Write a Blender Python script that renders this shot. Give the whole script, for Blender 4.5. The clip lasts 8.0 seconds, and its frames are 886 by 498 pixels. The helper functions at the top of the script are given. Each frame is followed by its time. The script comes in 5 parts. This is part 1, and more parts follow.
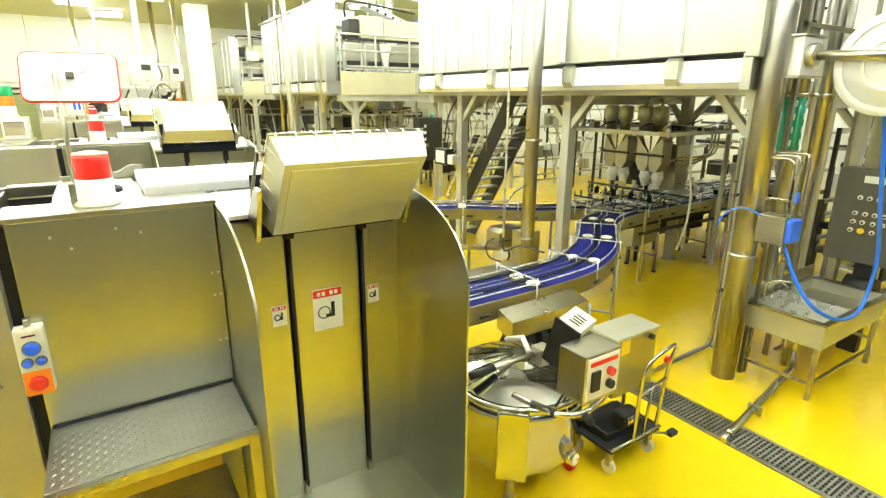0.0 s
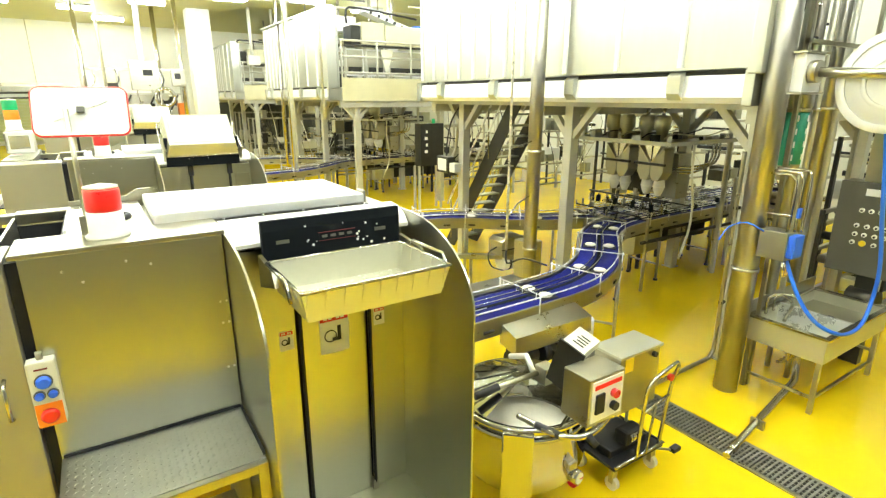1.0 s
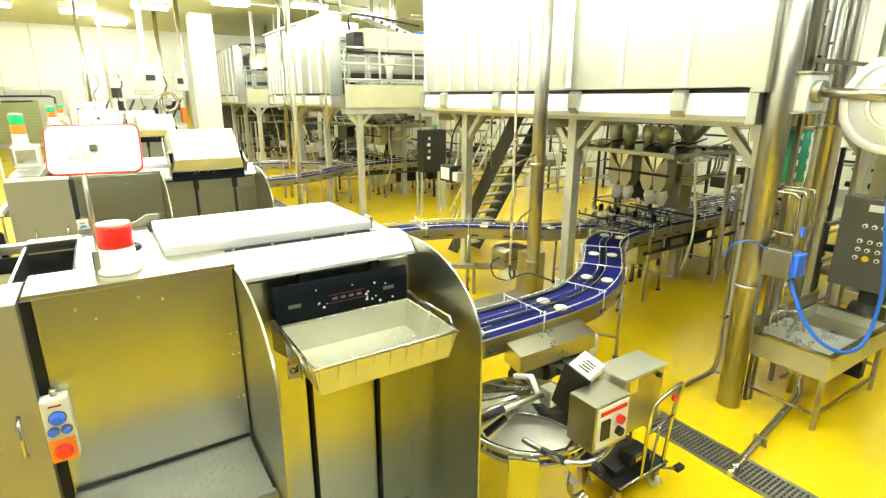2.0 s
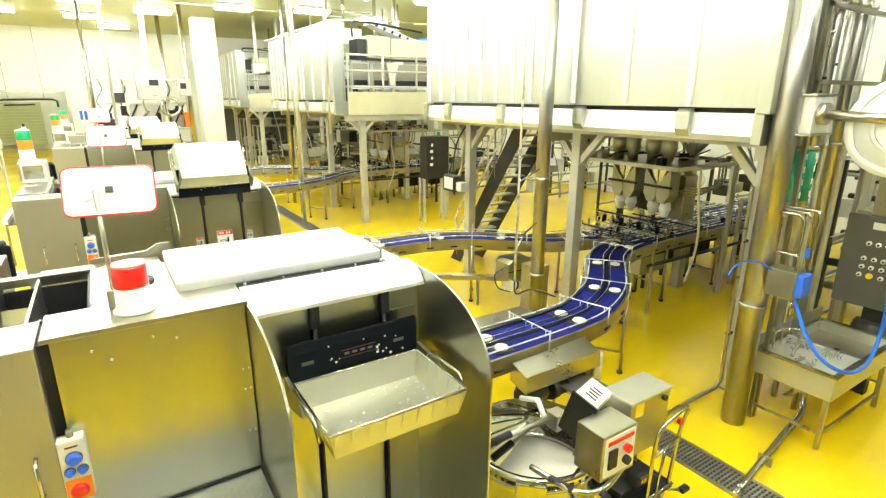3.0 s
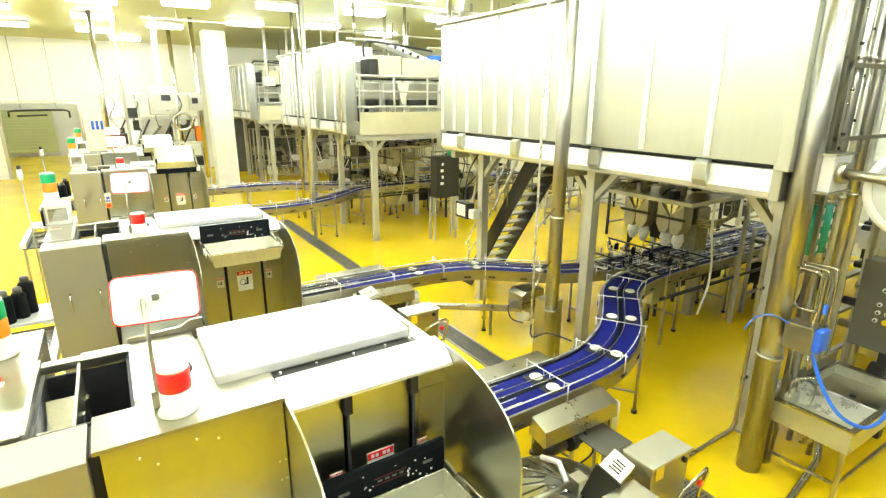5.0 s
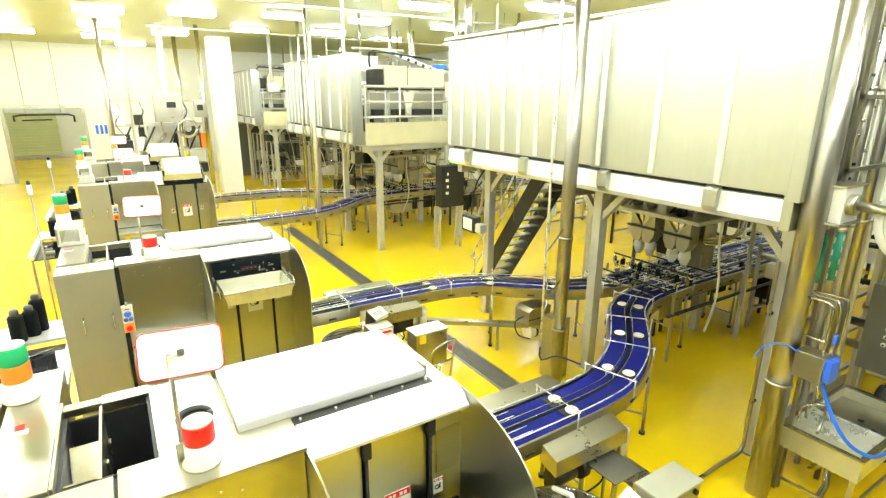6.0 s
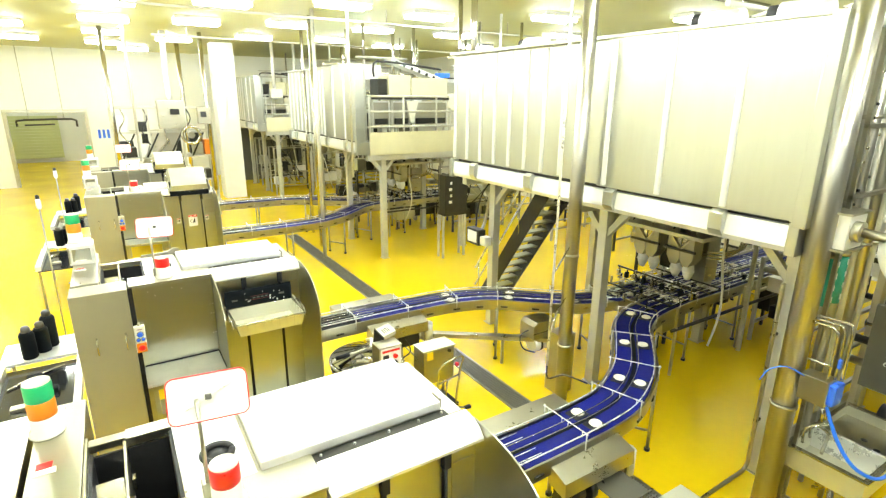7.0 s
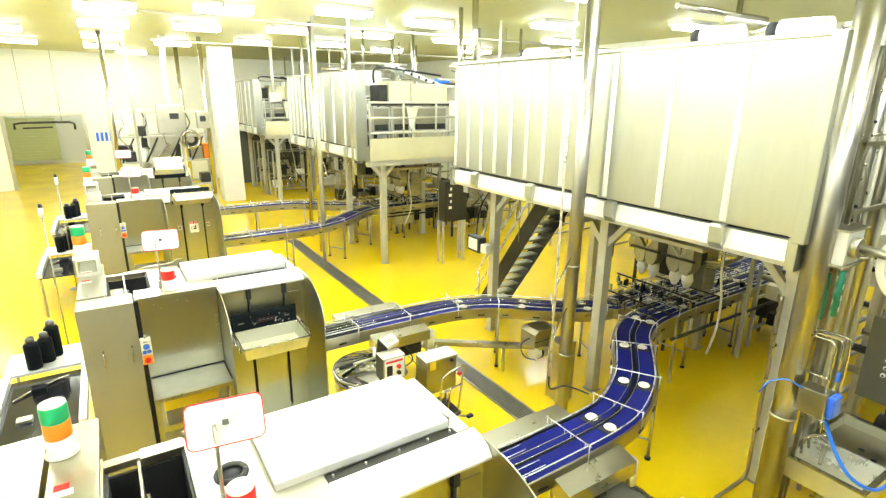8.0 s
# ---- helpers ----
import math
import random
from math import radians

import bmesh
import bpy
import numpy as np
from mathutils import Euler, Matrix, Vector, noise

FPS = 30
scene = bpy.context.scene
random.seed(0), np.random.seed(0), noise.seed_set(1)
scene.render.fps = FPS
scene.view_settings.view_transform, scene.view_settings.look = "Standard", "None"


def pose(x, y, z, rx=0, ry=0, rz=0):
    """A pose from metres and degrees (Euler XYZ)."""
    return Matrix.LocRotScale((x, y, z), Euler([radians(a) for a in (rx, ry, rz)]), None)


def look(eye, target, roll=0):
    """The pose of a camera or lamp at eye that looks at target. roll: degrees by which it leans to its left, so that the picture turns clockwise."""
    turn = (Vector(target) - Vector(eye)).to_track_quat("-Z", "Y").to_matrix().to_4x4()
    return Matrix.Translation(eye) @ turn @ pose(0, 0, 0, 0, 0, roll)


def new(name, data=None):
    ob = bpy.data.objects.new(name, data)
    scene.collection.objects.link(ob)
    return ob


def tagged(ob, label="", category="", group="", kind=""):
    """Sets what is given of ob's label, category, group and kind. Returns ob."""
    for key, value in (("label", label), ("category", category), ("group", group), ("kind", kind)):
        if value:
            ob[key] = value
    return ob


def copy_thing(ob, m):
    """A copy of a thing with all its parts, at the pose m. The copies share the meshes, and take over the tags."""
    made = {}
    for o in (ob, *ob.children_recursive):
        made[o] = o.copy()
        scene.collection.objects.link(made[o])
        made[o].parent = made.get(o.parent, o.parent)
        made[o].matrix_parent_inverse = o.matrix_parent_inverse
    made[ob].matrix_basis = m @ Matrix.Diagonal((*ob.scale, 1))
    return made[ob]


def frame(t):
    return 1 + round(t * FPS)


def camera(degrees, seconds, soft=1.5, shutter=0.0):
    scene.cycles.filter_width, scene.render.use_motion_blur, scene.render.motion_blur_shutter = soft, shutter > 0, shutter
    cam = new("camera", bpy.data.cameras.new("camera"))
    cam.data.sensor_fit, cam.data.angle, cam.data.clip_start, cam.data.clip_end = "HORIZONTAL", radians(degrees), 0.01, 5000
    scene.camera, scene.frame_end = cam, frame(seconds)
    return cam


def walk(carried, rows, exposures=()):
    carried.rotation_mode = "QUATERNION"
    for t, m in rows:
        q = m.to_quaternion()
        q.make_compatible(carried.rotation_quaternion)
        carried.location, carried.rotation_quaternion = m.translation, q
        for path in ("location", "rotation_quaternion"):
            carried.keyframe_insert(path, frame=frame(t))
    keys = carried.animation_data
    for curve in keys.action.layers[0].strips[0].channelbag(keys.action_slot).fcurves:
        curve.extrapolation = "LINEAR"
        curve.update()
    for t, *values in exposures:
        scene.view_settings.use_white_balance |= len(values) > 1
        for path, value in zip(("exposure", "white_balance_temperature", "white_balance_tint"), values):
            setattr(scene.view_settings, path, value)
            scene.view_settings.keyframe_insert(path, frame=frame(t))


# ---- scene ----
cam = camera(80.5, 8.0, soft=1.3)
PATH = [
    (0, (0.757, 0.306, 2.963), (1.806, 1.916, 2.407), 0.2),
    (0.5, (0.752, 0.315, 3.037), (1.798, 1.927, 2.484), 0.1),
    (1, (0.741, 0.336, 3.113), (1.788, 1.947, 2.558), 0.1),
    (1.5, (0.734, 0.353, 3.196), (1.779, 1.966, 2.641), 0.1),
    (3, (0.695, 0.431, 3.486), (1.736, 2.045, 2.929), 0.2),
    (3.5, (0.682, 0.457, 3.593), (1.719, 2.074, 3.035), 0.2),
    (4, (0.662, 0.491, 3.73), (1.696, 2.109, 3.172), 0.2),
    (4.5, (0.635, 0.533, 3.873), (1.664, 2.155, 3.316), 0.2),
    (6, (0.547, 0.682, 4.296), (1.568, 2.308, 3.737), 0.4),
    (6.5, (0.502, 0.719, 4.436), (1.523, 2.345, 3.876), 0.5),
    (7, (0.451, 0.739, 4.552), (1.474, 2.364, 3.993), 0.5),
    (7.5, (0.408, 0.752, 4.639), (1.435, 2.375, 4.081), 0.6),
    (8, (0.37, 0.764, 4.712), (1.403, 2.383, 4.154), 0.6),
]
walk(cam, [(t, look(eye, target, roll)) for t, eye, target, roll in PATH])

# ---- light ----
world = bpy.data.worlds.new("world")
scene.world = world
world.use_nodes = True
world.node_tree.nodes["Background"].inputs[0].default_value = (0.9, 0.95, 1.0, 1)
world.node_tree.nodes["Background"].inputs[1].default_value = 0.01
scene.view_settings.exposure = 0.0
LAMP = 87.0

# ---- materials ----


def mat(name, color, rough=0.5, metal=0.0, vary=0.12, scale=6.0, bump=0.0, bump_scale=60.0, rvary=0.12, emit=0.0, stretch=(1, 1, 1), alpha=1.0, coat=0.0):
    """A surface with two scales of variation in colour and gloss, and fine relief."""
    m = bpy.data.materials.new(name)
    m.use_nodes = True
    nt = m.node_tree
    b = nt.nodes["Principled BSDF"]
    b.inputs["Metallic"].default_value = metal
    b.inputs["Coat Weight"].default_value = coat
    if emit:
        b.inputs["Emission Color"].default_value = (*color, 1)
        b.inputs["Emission Strength"].default_value = emit
    tc = nt.nodes.new("ShaderNodeTexCoord")
    mp = nt.nodes.new("ShaderNodeMapping")
    mp.inputs["Scale"].default_value = stretch
    nt.links.new(tc.outputs["Object"], mp.inputs[0])
    n1 = nt.nodes.new("ShaderNodeTexNoise")
    n1.inputs["Scale"].default_value = scale
    n1.inputs["Detail"].default_value = 5
    n2 = nt.nodes.new("ShaderNodeTexNoise")
    n2.inputs["Scale"].default_value = scale * 11
    n2.inputs["Detail"].default_value = 3
    nt.links.new(mp.outputs[0], n1.inputs[0])
    nt.links.new(mp.outputs[0], n2.inputs[0])
    add = nt.nodes.new("ShaderNodeMath")
    add.operation = "MULTIPLY_ADD"
    add.inputs[1].default_value = 0.35
    nt.links.new(n2.outputs[0], add.inputs[0])
    nt.links.new(n1.outputs[0], add.inputs[2])
    rp = nt.nodes.new("ShaderNodeMapRange")
    rp.inputs[1].default_value, rp.inputs[2].default_value = 0.35, 1.0
    rp.inputs[3].default_value, rp.inputs[4].default_value = 1 - vary, 1 + vary
    nt.links.new(add.outputs[0], rp.inputs[0])
    mul = nt.nodes.new("ShaderNodeVectorMath")
    mul.operation = "SCALE"
    mul.inputs[0].default_value = color
    nt.links.new(rp.outputs[0], mul.inputs["Scale"])
    nt.links.new(mul.outputs[0], b.inputs["Base Color"])
    rr = nt.nodes.new("ShaderNodeMapRange")
    rr.inputs[1].default_value, rr.inputs[2].default_value = 0.35, 1.0
    rr.inputs[3].default_value, rr.inputs[4].default_value = max(0.02, rough * (1 - rvary)), min(1, rough * (1 + rvary))
    nt.links.new(add.outputs[0], rr.inputs[0])
    nt.links.new(rr.outputs[0], b.inputs["Roughness"])
    if bump:
        n3 = nt.nodes.new("ShaderNodeTexNoise")
        n3.inputs["Scale"].default_value = bump_scale
        nt.links.new(mp.outputs[0], n3.inputs[0])
        bp = nt.nodes.new("ShaderNodeBump")
        bp.inputs["Strength"].default_value = bump
        bp.inputs["Distance"].default_value = 0.01
        nt.links.new(n3.outputs[0], bp.inputs["Height"])
        nt.links.new(bp.outputs[0], b.inputs["Normal"])
    return m


STEEL = mat("brushed_steel", (0.46, 0.44, 0.35), 0.30, 1.0, 0.06, 3.0, 0.012, 60, 0.15, stretch=(1, 1, 3))
PANEL = mat("satin_steel_panel", (0.50, 0.50, 0.405), 0.29, 1.0, 0.025, 1.2, 0.0, 90, 0.05, stretch=(1, 1, 0.3))
SHEET = mat("bright_sheet", (0.80, 0.80, 0.78), 0.40, 0.45, 0.03, 2.0)
POLISH = mat("polished_steel", (0.56, 0.54, 0.48), 0.20, 1.0, 0.02, 4.0, rvary=0.03)
TANKM = mat("tank_sheet", (0.52, 0.53, 0.47), 0.30, 0.92, 0.10, 1.2, 0.02, 6, stretch=(1, 1, 0.15))
FRAME = mat("frame_steel", (0.54, 0.53, 0.45), 0.40, 0.45, 0.10, 5.0, 0.05, 60)
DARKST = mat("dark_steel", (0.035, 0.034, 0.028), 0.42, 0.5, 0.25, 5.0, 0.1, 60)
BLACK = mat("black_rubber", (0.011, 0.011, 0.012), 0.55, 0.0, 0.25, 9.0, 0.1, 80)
DIMRED = mat("dull_red_print", (0.16, 0.01, 0.01), 0.6)
NAVY = mat("dark_panel", (0.004, 0.006, 0.008), 0.65, 0.0, 0.2, 8.0)
NAVY.node_tree.nodes["Principled BSDF"].inputs["Specular IOR Level"].default_value = 0.12
BOWLM = mat("mirror_polished_steel", (0.56, 0.55, 0.51), 0.07, 1.0, 0.03, 4.0, rvary=0.04)
GLOSSY = mat("black_glass", (0.02, 0.02, 0.025), 0.08, 0.0, 0.1, 9.0)
# green here is reflected light painted into the door slats
DOORM = mat("slat_with_reflected_green", (0.56, 0.60, 0.30), 0.5, 0.0, 0.06, 2.0)
COLM = mat("satin_column_steel", (0.44, 0.42, 0.37), 0.30, 1.0, 0.02, 1.0, rvary=0.02, stretch=(1, 1, 0.1))
CHROME = mat("bright_chrome", (0.88, 0.88, 0.86), 0.28, 0.55, 0.02)
BELT = mat("blue_belt", (0.004, 0.007, 0.135), 0.62, 0.0, 0.18, 12.0, 0.25, 110)
BELT.node_tree.nodes["Principled BSDF"].inputs["Specular IOR Level"].default_value = 0.18
BLUE = mat("blue_plastic", (0.03, 0.14, 0.80), 0.35, 0.0, 0.1)
HOSEM = mat("blue_hose", (0.02, 0.17, 0.90), 0.35, 0.0, 0.1)
RED = mat("red_plastic", (0.75, 0.015, 0.012), 0.3, 0.0, 0.08, coat=0.4)
ORANGE = mat("orange_plastic", (0.85, 0.24, 0.015), 0.35, 0.0, 0.08)
GREEN = mat("green_plastic", (0.01, 0.36, 0.13), 0.3, 0.0, 0.08)
TEAL = mat("green_tape", (0.02, 0.30, 0.19), 0.5, 0.0, 0.12)
WHITE = mat("white_paint", (0.80, 0.80, 0.77), 0.45, 0.0, 0.05, 3.0)
WALLM = mat("wall_panel", (0.84, 0.85, 0.78), 0.5, 0.0, 0.04, 1.0)
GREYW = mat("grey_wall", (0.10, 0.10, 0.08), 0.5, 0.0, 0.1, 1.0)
CEILM = mat("ceiling_panel", (0.56, 0.57, 0.30), 0.6, 0.0, 0.05, 1.2)
CREAM = mat("cream_plastic", (0.72, 0.70, 0.58), 0.4, 0.0, 0.05)
YELLOW = mat("yellow_plastic", (0.85, 0.62, 0.02), 0.4, 0.0, 0.06)
DOUGH = mat("dough", (0.86, 0.82, 0.70), 0.6, 0.0, 0.05, 30, 0.2, 90)
GLASSM = mat("mirror_glass", (0.96, 0.97, 0.97), 0.05, 1.0, 0.02)
TUBE = mat("lamp_tube", (0.93, 1.0, 0.95), 0.5, 0.0, 0.0, emit=LAMP)
FLOORM = mat("yellow_epoxy", (0.79, 0.56, 0.006), 0.22, 0.0, 0.08, 0.7, 0.03, 30, 0.3)
GRATE = mat("grate_steel", (0.34, 0.33, 0.29), 0.45, 0.9, 0.2, 9)
TREAD = mat("tread_plate", (0.50, 0.50, 0.47), 0.38, 1.0, 0.12, 6)
TRAYM = mat("tray_steel", (0.66, 0.65, 0.53), 0.38, 0.75, 0.06, 5.0)
BEIGE = mat("beige_steel", (0.40, 0.38, 0.28), 0.38, 0.6, 0.04, 1.5)
KICK = mat("beige_sheet", (0.60, 0.57, 0.38), 0.45, 0.2, 0.08, 2.5)
GREYM = mat("grey_coated_steel", (0.12, 0.115, 0.09), 0.4, 0.3, 0.1, 3.0)
PAPER = mat("white_label", (0.86, 0.85, 0.80), 0.55, 0.0, 0.04)

# ---- mesh helpers ----


class Build:
    """Collects simple solids into one mesh."""

    def __init__(self):
        self.v, self.f, self.s = [], [], []

    def add(self, vs, fs, smooth=False):
        o = len(self.v)
        self.v += [tuple(p) for p in vs]
        self.f += [tuple(i + o for i in q) for q in fs]
        self.s += [smooth] * len(fs)
        return self

    def box(self, x0, x1, y0, y1, z0, z1, c=0.0):
        if c <= 0:
            vs = [(x, y, z) for z in (z0, z1) for y in (y0, y1) for x in (x0, x1)]
            fs = [(0, 2, 3, 1), (4, 5, 7, 6), (0, 1, 5, 4), (2, 6, 7, 3), (0, 4, 6, 2), (1, 3, 7, 5)]
            return self.add(vs, fs)
        c = min(c, (x1 - x0) / 2.2, (y1 - y0) / 2.2, (z1 - z0) / 2.2)
        bm = bmesh.new()
        bmesh.ops.create_cube(bm, size=1)
        for w in bm.verts:
            w.co = ((x0 + x1) / 2 + w.co.x * (x1 - x0), (y0 + y1) / 2 + w.co.y * (y1 - y0), (z0 + z1) / 2 + w.co.z * (z1 - z0))
        bmesh.ops.bevel(bm, geom=list(bm.edges), offset=c, segments=2, affect="EDGES", profile=0.6)
        bm.verts.index_update()
        self.add([w.co for w in bm.verts], [[w.index for w in q.verts] for q in bm.faces])
        bm.free()
        return self

    def tube(self, pts, r, n=10, caps=True, radii=None):
        pts = [Vector(p) for p in pts]
        vs, up = [], None
        for i, p in enumerate(pts):
            d = (pts[min(i + 1, len(pts) - 1)] - pts[max(i - 1, 0)]).normalized()
            if up is None:
                up = Vector((0, 0, 1)) if abs(d.z) < 0.9 else Vector((1, 0, 0))
            a = d.cross(up).normalized()
            up = a.cross(d).normalized()
            rr = radii[i] if radii else r
            vs += [p + rr * (math.cos(2 * math.pi * k / n) * a + math.sin(2 * math.pi * k / n) * up) for k in range(n)]
        fs = [(i * n + k, i * n + (k + 1) % n, (i + 1) * n + (k + 1) % n, (i + 1) * n + k) for i in range(len(pts) - 1) for k in range(n)]
        self.add(vs, fs, True)
        if caps:
            o = len(self.v) - len(vs)
            self.f += [tuple(o + k for k in range(n))[::-1], tuple(o + len(vs) - n + k for k in range(n))]
            self.s += [False, False]
        return self

    def lathe(self, prof, cx=0, cy=0, n=32, smooth=True):
        vs = [(cx + r * math.cos(2 * math.pi * k / n), cy + r * math.sin(2 * math.pi * k / n), z) for r, z in prof for k in range(n)]
        fs = [(i * n + k, i * n + (k + 1) % n, (i + 1) * n + (k + 1) % n, (i + 1) * n + k) for i in range(len(prof) - 1) for k in range(n)]
        return self.add(vs, fs, smooth)

    def prism(self, poly, axis, a, b):
        """poly in the plane across the axis, as (y, z), (x, z) or (x, y)."""
        put = {"x": lambda u, w, t: (t, u, w), "y": lambda u, w, t: (u, t, w), "z": lambda u, w, t: (u, w, t)}[axis]
        n = len(poly)
        vs = [put(u, w, a) for u, w in poly] + [put(u, w, b) for u, w in poly]
        fs = [tuple(range(n)), tuple(range(2 * n - 1, n - 1, -1))] + [(i, i + n, (i + 1) % n + n, (i + 1) % n) for i in range(n)]
        return self.add(vs, fs)

    def mesh(self, name):
        me = bpy.data.meshes.new(name)
        me.from_pydata(self.v, [], self.f)
        me.polygons.foreach_set("use_smooth", self.s)
        bm = bmesh.new()
        bm.from_mesh(me)
        bmesh.ops.recalc_face_normals(bm, faces=bm.faces)
        bm.to_mesh(me)
        bm.free()
        return me


def part(name, b, material, parent=None, label="", kind=""):
    me = b.mesh(name)
    me.materials.append(material)
    ob = new(name, me)
    ob.parent = parent
    return tagged(ob, label=label, kind=kind)


def piece(name, me, parent, m):
    ob = new(name, me)
    ob.parent = parent
    ob.matrix_basis = m
    return ob


def thing(name, label, category, m=None, group="", kind=""):
    ob = new(name)
    ob.empty_display_size = 0.1
    if m is not None:
        ob.matrix_basis = m
    return tagged(ob, label, category, group, kind)


def curve(pts, step=0.12):
    """A smooth line through the points, at about even steps."""
    pts = [Vector(p) for p in pts]
    out = []
    for i in range(len(pts) - 1):
        p0, p1, p2, p3 = pts[max(i - 1, 0)], pts[i], pts[i + 1], pts[min(i + 2, len(pts) - 1)]
        n = max(1, int((p2 - p1).length / step))
        for k in range(n):
            t = k / n
            out.append(0.5 * (2 * p1 + (p2 - p0) * t + (2 * p0 - 5 * p1 + 4 * p2 - p3) * t * t + (3 * p1 - p0 - 3 * p2 + p3) * t ** 3))
    return out + [pts[-1]]


def side(line, off, z=0.0):
    """The line shifted to its left by off, and raised by z."""
    out = []
    for i, p in enumerate(line):
        d = line[min(i + 1, len(line) - 1)] - line[max(i - 1, 0)]
        nrm = Vector((-d.y, d.x, 0)).normalized()
        out.append(p + nrm * off + Vector((0, 0, z)))
    return out


# ---- the hall ----
X0, X1, Y0, Y1, H = -6.0, 17.0, -2.4, 34.0, 6.7
PERIOD = 10.7
floor = part("floor", Build().box(X0 - 0.3, X1 + 0.3, Y0 - 0.3, 52, -0.3, 0), FLOORM, None, "glossy yellow epoxy floor", "structure")
tagged(floor, category="floor")
ceiling = part("ceiling", Build().box(X0 - 0.3, X1 + 0.3, Y0 - 0.3, 52, H, H + 0.2), CEILM, None, "pale panelled ceiling", "structure")
wn = Build().box(X0, -3.6, Y1, Y1 + 0.2, 0, H).box(-0.45, X1, Y1, Y1 + 0.2, 0, H).box(-3.6, -0.45, Y1, Y1 + 0.2, 3.62, H)
part("wall_north", wn, WALLM, None, "white panel wall with a wide opening", "structure")
# south wall is out of view, near and dark so steel panels reflect dark
part("wall_south", Build().box(X0, X1, Y0 - 0.2, Y0, 0, H), GREYW, None, "unseen dark wall behind the camera that darkens the steel reflections", "structure")
part("wall_west", Build().box(X0 - 0.2, X0, Y0, 52, 0, H), WALLM, None, "white panel wall", "structure")
part("wall_east", Build().box(X1, X1 + 0.2, Y0, 52, 0, H), WALLM, None, "white panel wall", "structure")
part("wall_far", Build().box(X0, X1, 46, 46.2, 0, H), WALLM, None, "white wall of the next room", "structure")
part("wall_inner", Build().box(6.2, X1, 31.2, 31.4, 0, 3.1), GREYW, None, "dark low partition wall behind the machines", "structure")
trim = Build().box(-3.75, -3.6, Y1 - 0.06, Y1, 0, 3.77).box(-0.45, -0.30, Y1 - 0.06, Y1, 0, 3.77).box(-3.6, -0.45, Y1 - 0.06, Y1, 3.62, 3.77)
part("trim", trim, STEEL, None, "steel frame round the wide opening", "structure")


def ceiling_lamp():
    t = thing("ceiling_lamp", "twin-tube fluorescent fixture on the ceiling, lit", "ceiling lamp", group="ceiling lamps")
    part("housing", Build().box(-0.62, 0.62, -0.34, 0.34, -0.10, -0.004, 0.01), WHITE, t)
    for y in (-0.20, 0.20):
        part("tube", Build().tube([(-0.60, y, -0.15), (0.60, y, -0.15)], 0.045, 8), TUBE, t)
    return t


lamp = ceiling_lamp()
lamp.matrix_basis = pose(0.8, 15.7, H)
# lamps past y 36 and at (8.1, 0), (11, 2), (14.2, 0..5): unseen, added for brightness
for x, ys in ((-4.6, (0.5, 5, 10, 15, 21, 27)), (-1.9, (0, 3, 7, 12, 17, 22, 27)), (0.8, (-1.2, 2.5, 7, 11.5, 19.2, 23, 27.5)), (3.1, (-1.2, 2.5, 6.5, 10.5, 14.5, 18.5, 24.5)),
              (5.5, (-1, 1.5, 5, 9, 13.2, 17.5, 22)), (8.1, (0, 4, 8.5, 13.7, 17.2, 21)), (11, (2, 12, 17, 22)), (14.2, (0, 5, 10, 15, 20)), (-2.2, (37, 41, 44.5)), (2.0, (30.5, 38))):
    for y in ys:
        copy_thing(lamp, pose(x, y, H))


# ---- platforms with tanks ----
def post(name, parent, x, y, h, w=0.16):
    p = part(name, Build().box(x - w / 2, x + w / 2, y - w / 2, y + w / 2, 0.012, h, 0.012), FRAME, parent)
    part("foot_plate", Build().box(x - w * 0.68, x + w * 0.68, y - w * 0.68, y + w * 0.68, 0, 0.014, 0.003), STEEL, p)
    return p


def brace(parent, x, y, h, dx, dy):
    b = Build()
    a, c = Vector((x, y, h - 0.55)), Vector((x + dx * 0.5, y + dy * 0.5, h))
    d = (c - a).normalized()
    s = Vector((dy, -dx, 0)) * 0.045
    u = d.cross(s).normalized() * 0.045
    vs = [a + s + u, a + s - u, a - s - u, a - s + u, c + s + u, c + s - u, c - s - u, c - s + u]
    b.add(vs, [(0, 1, 2, 3), (7, 6, 5, 4), (0, 4, 5, 1), (1, 5, 6, 2), (2, 6, 7, 3), (3, 7, 4, 0)])
    part("brace", b, FRAME, parent)


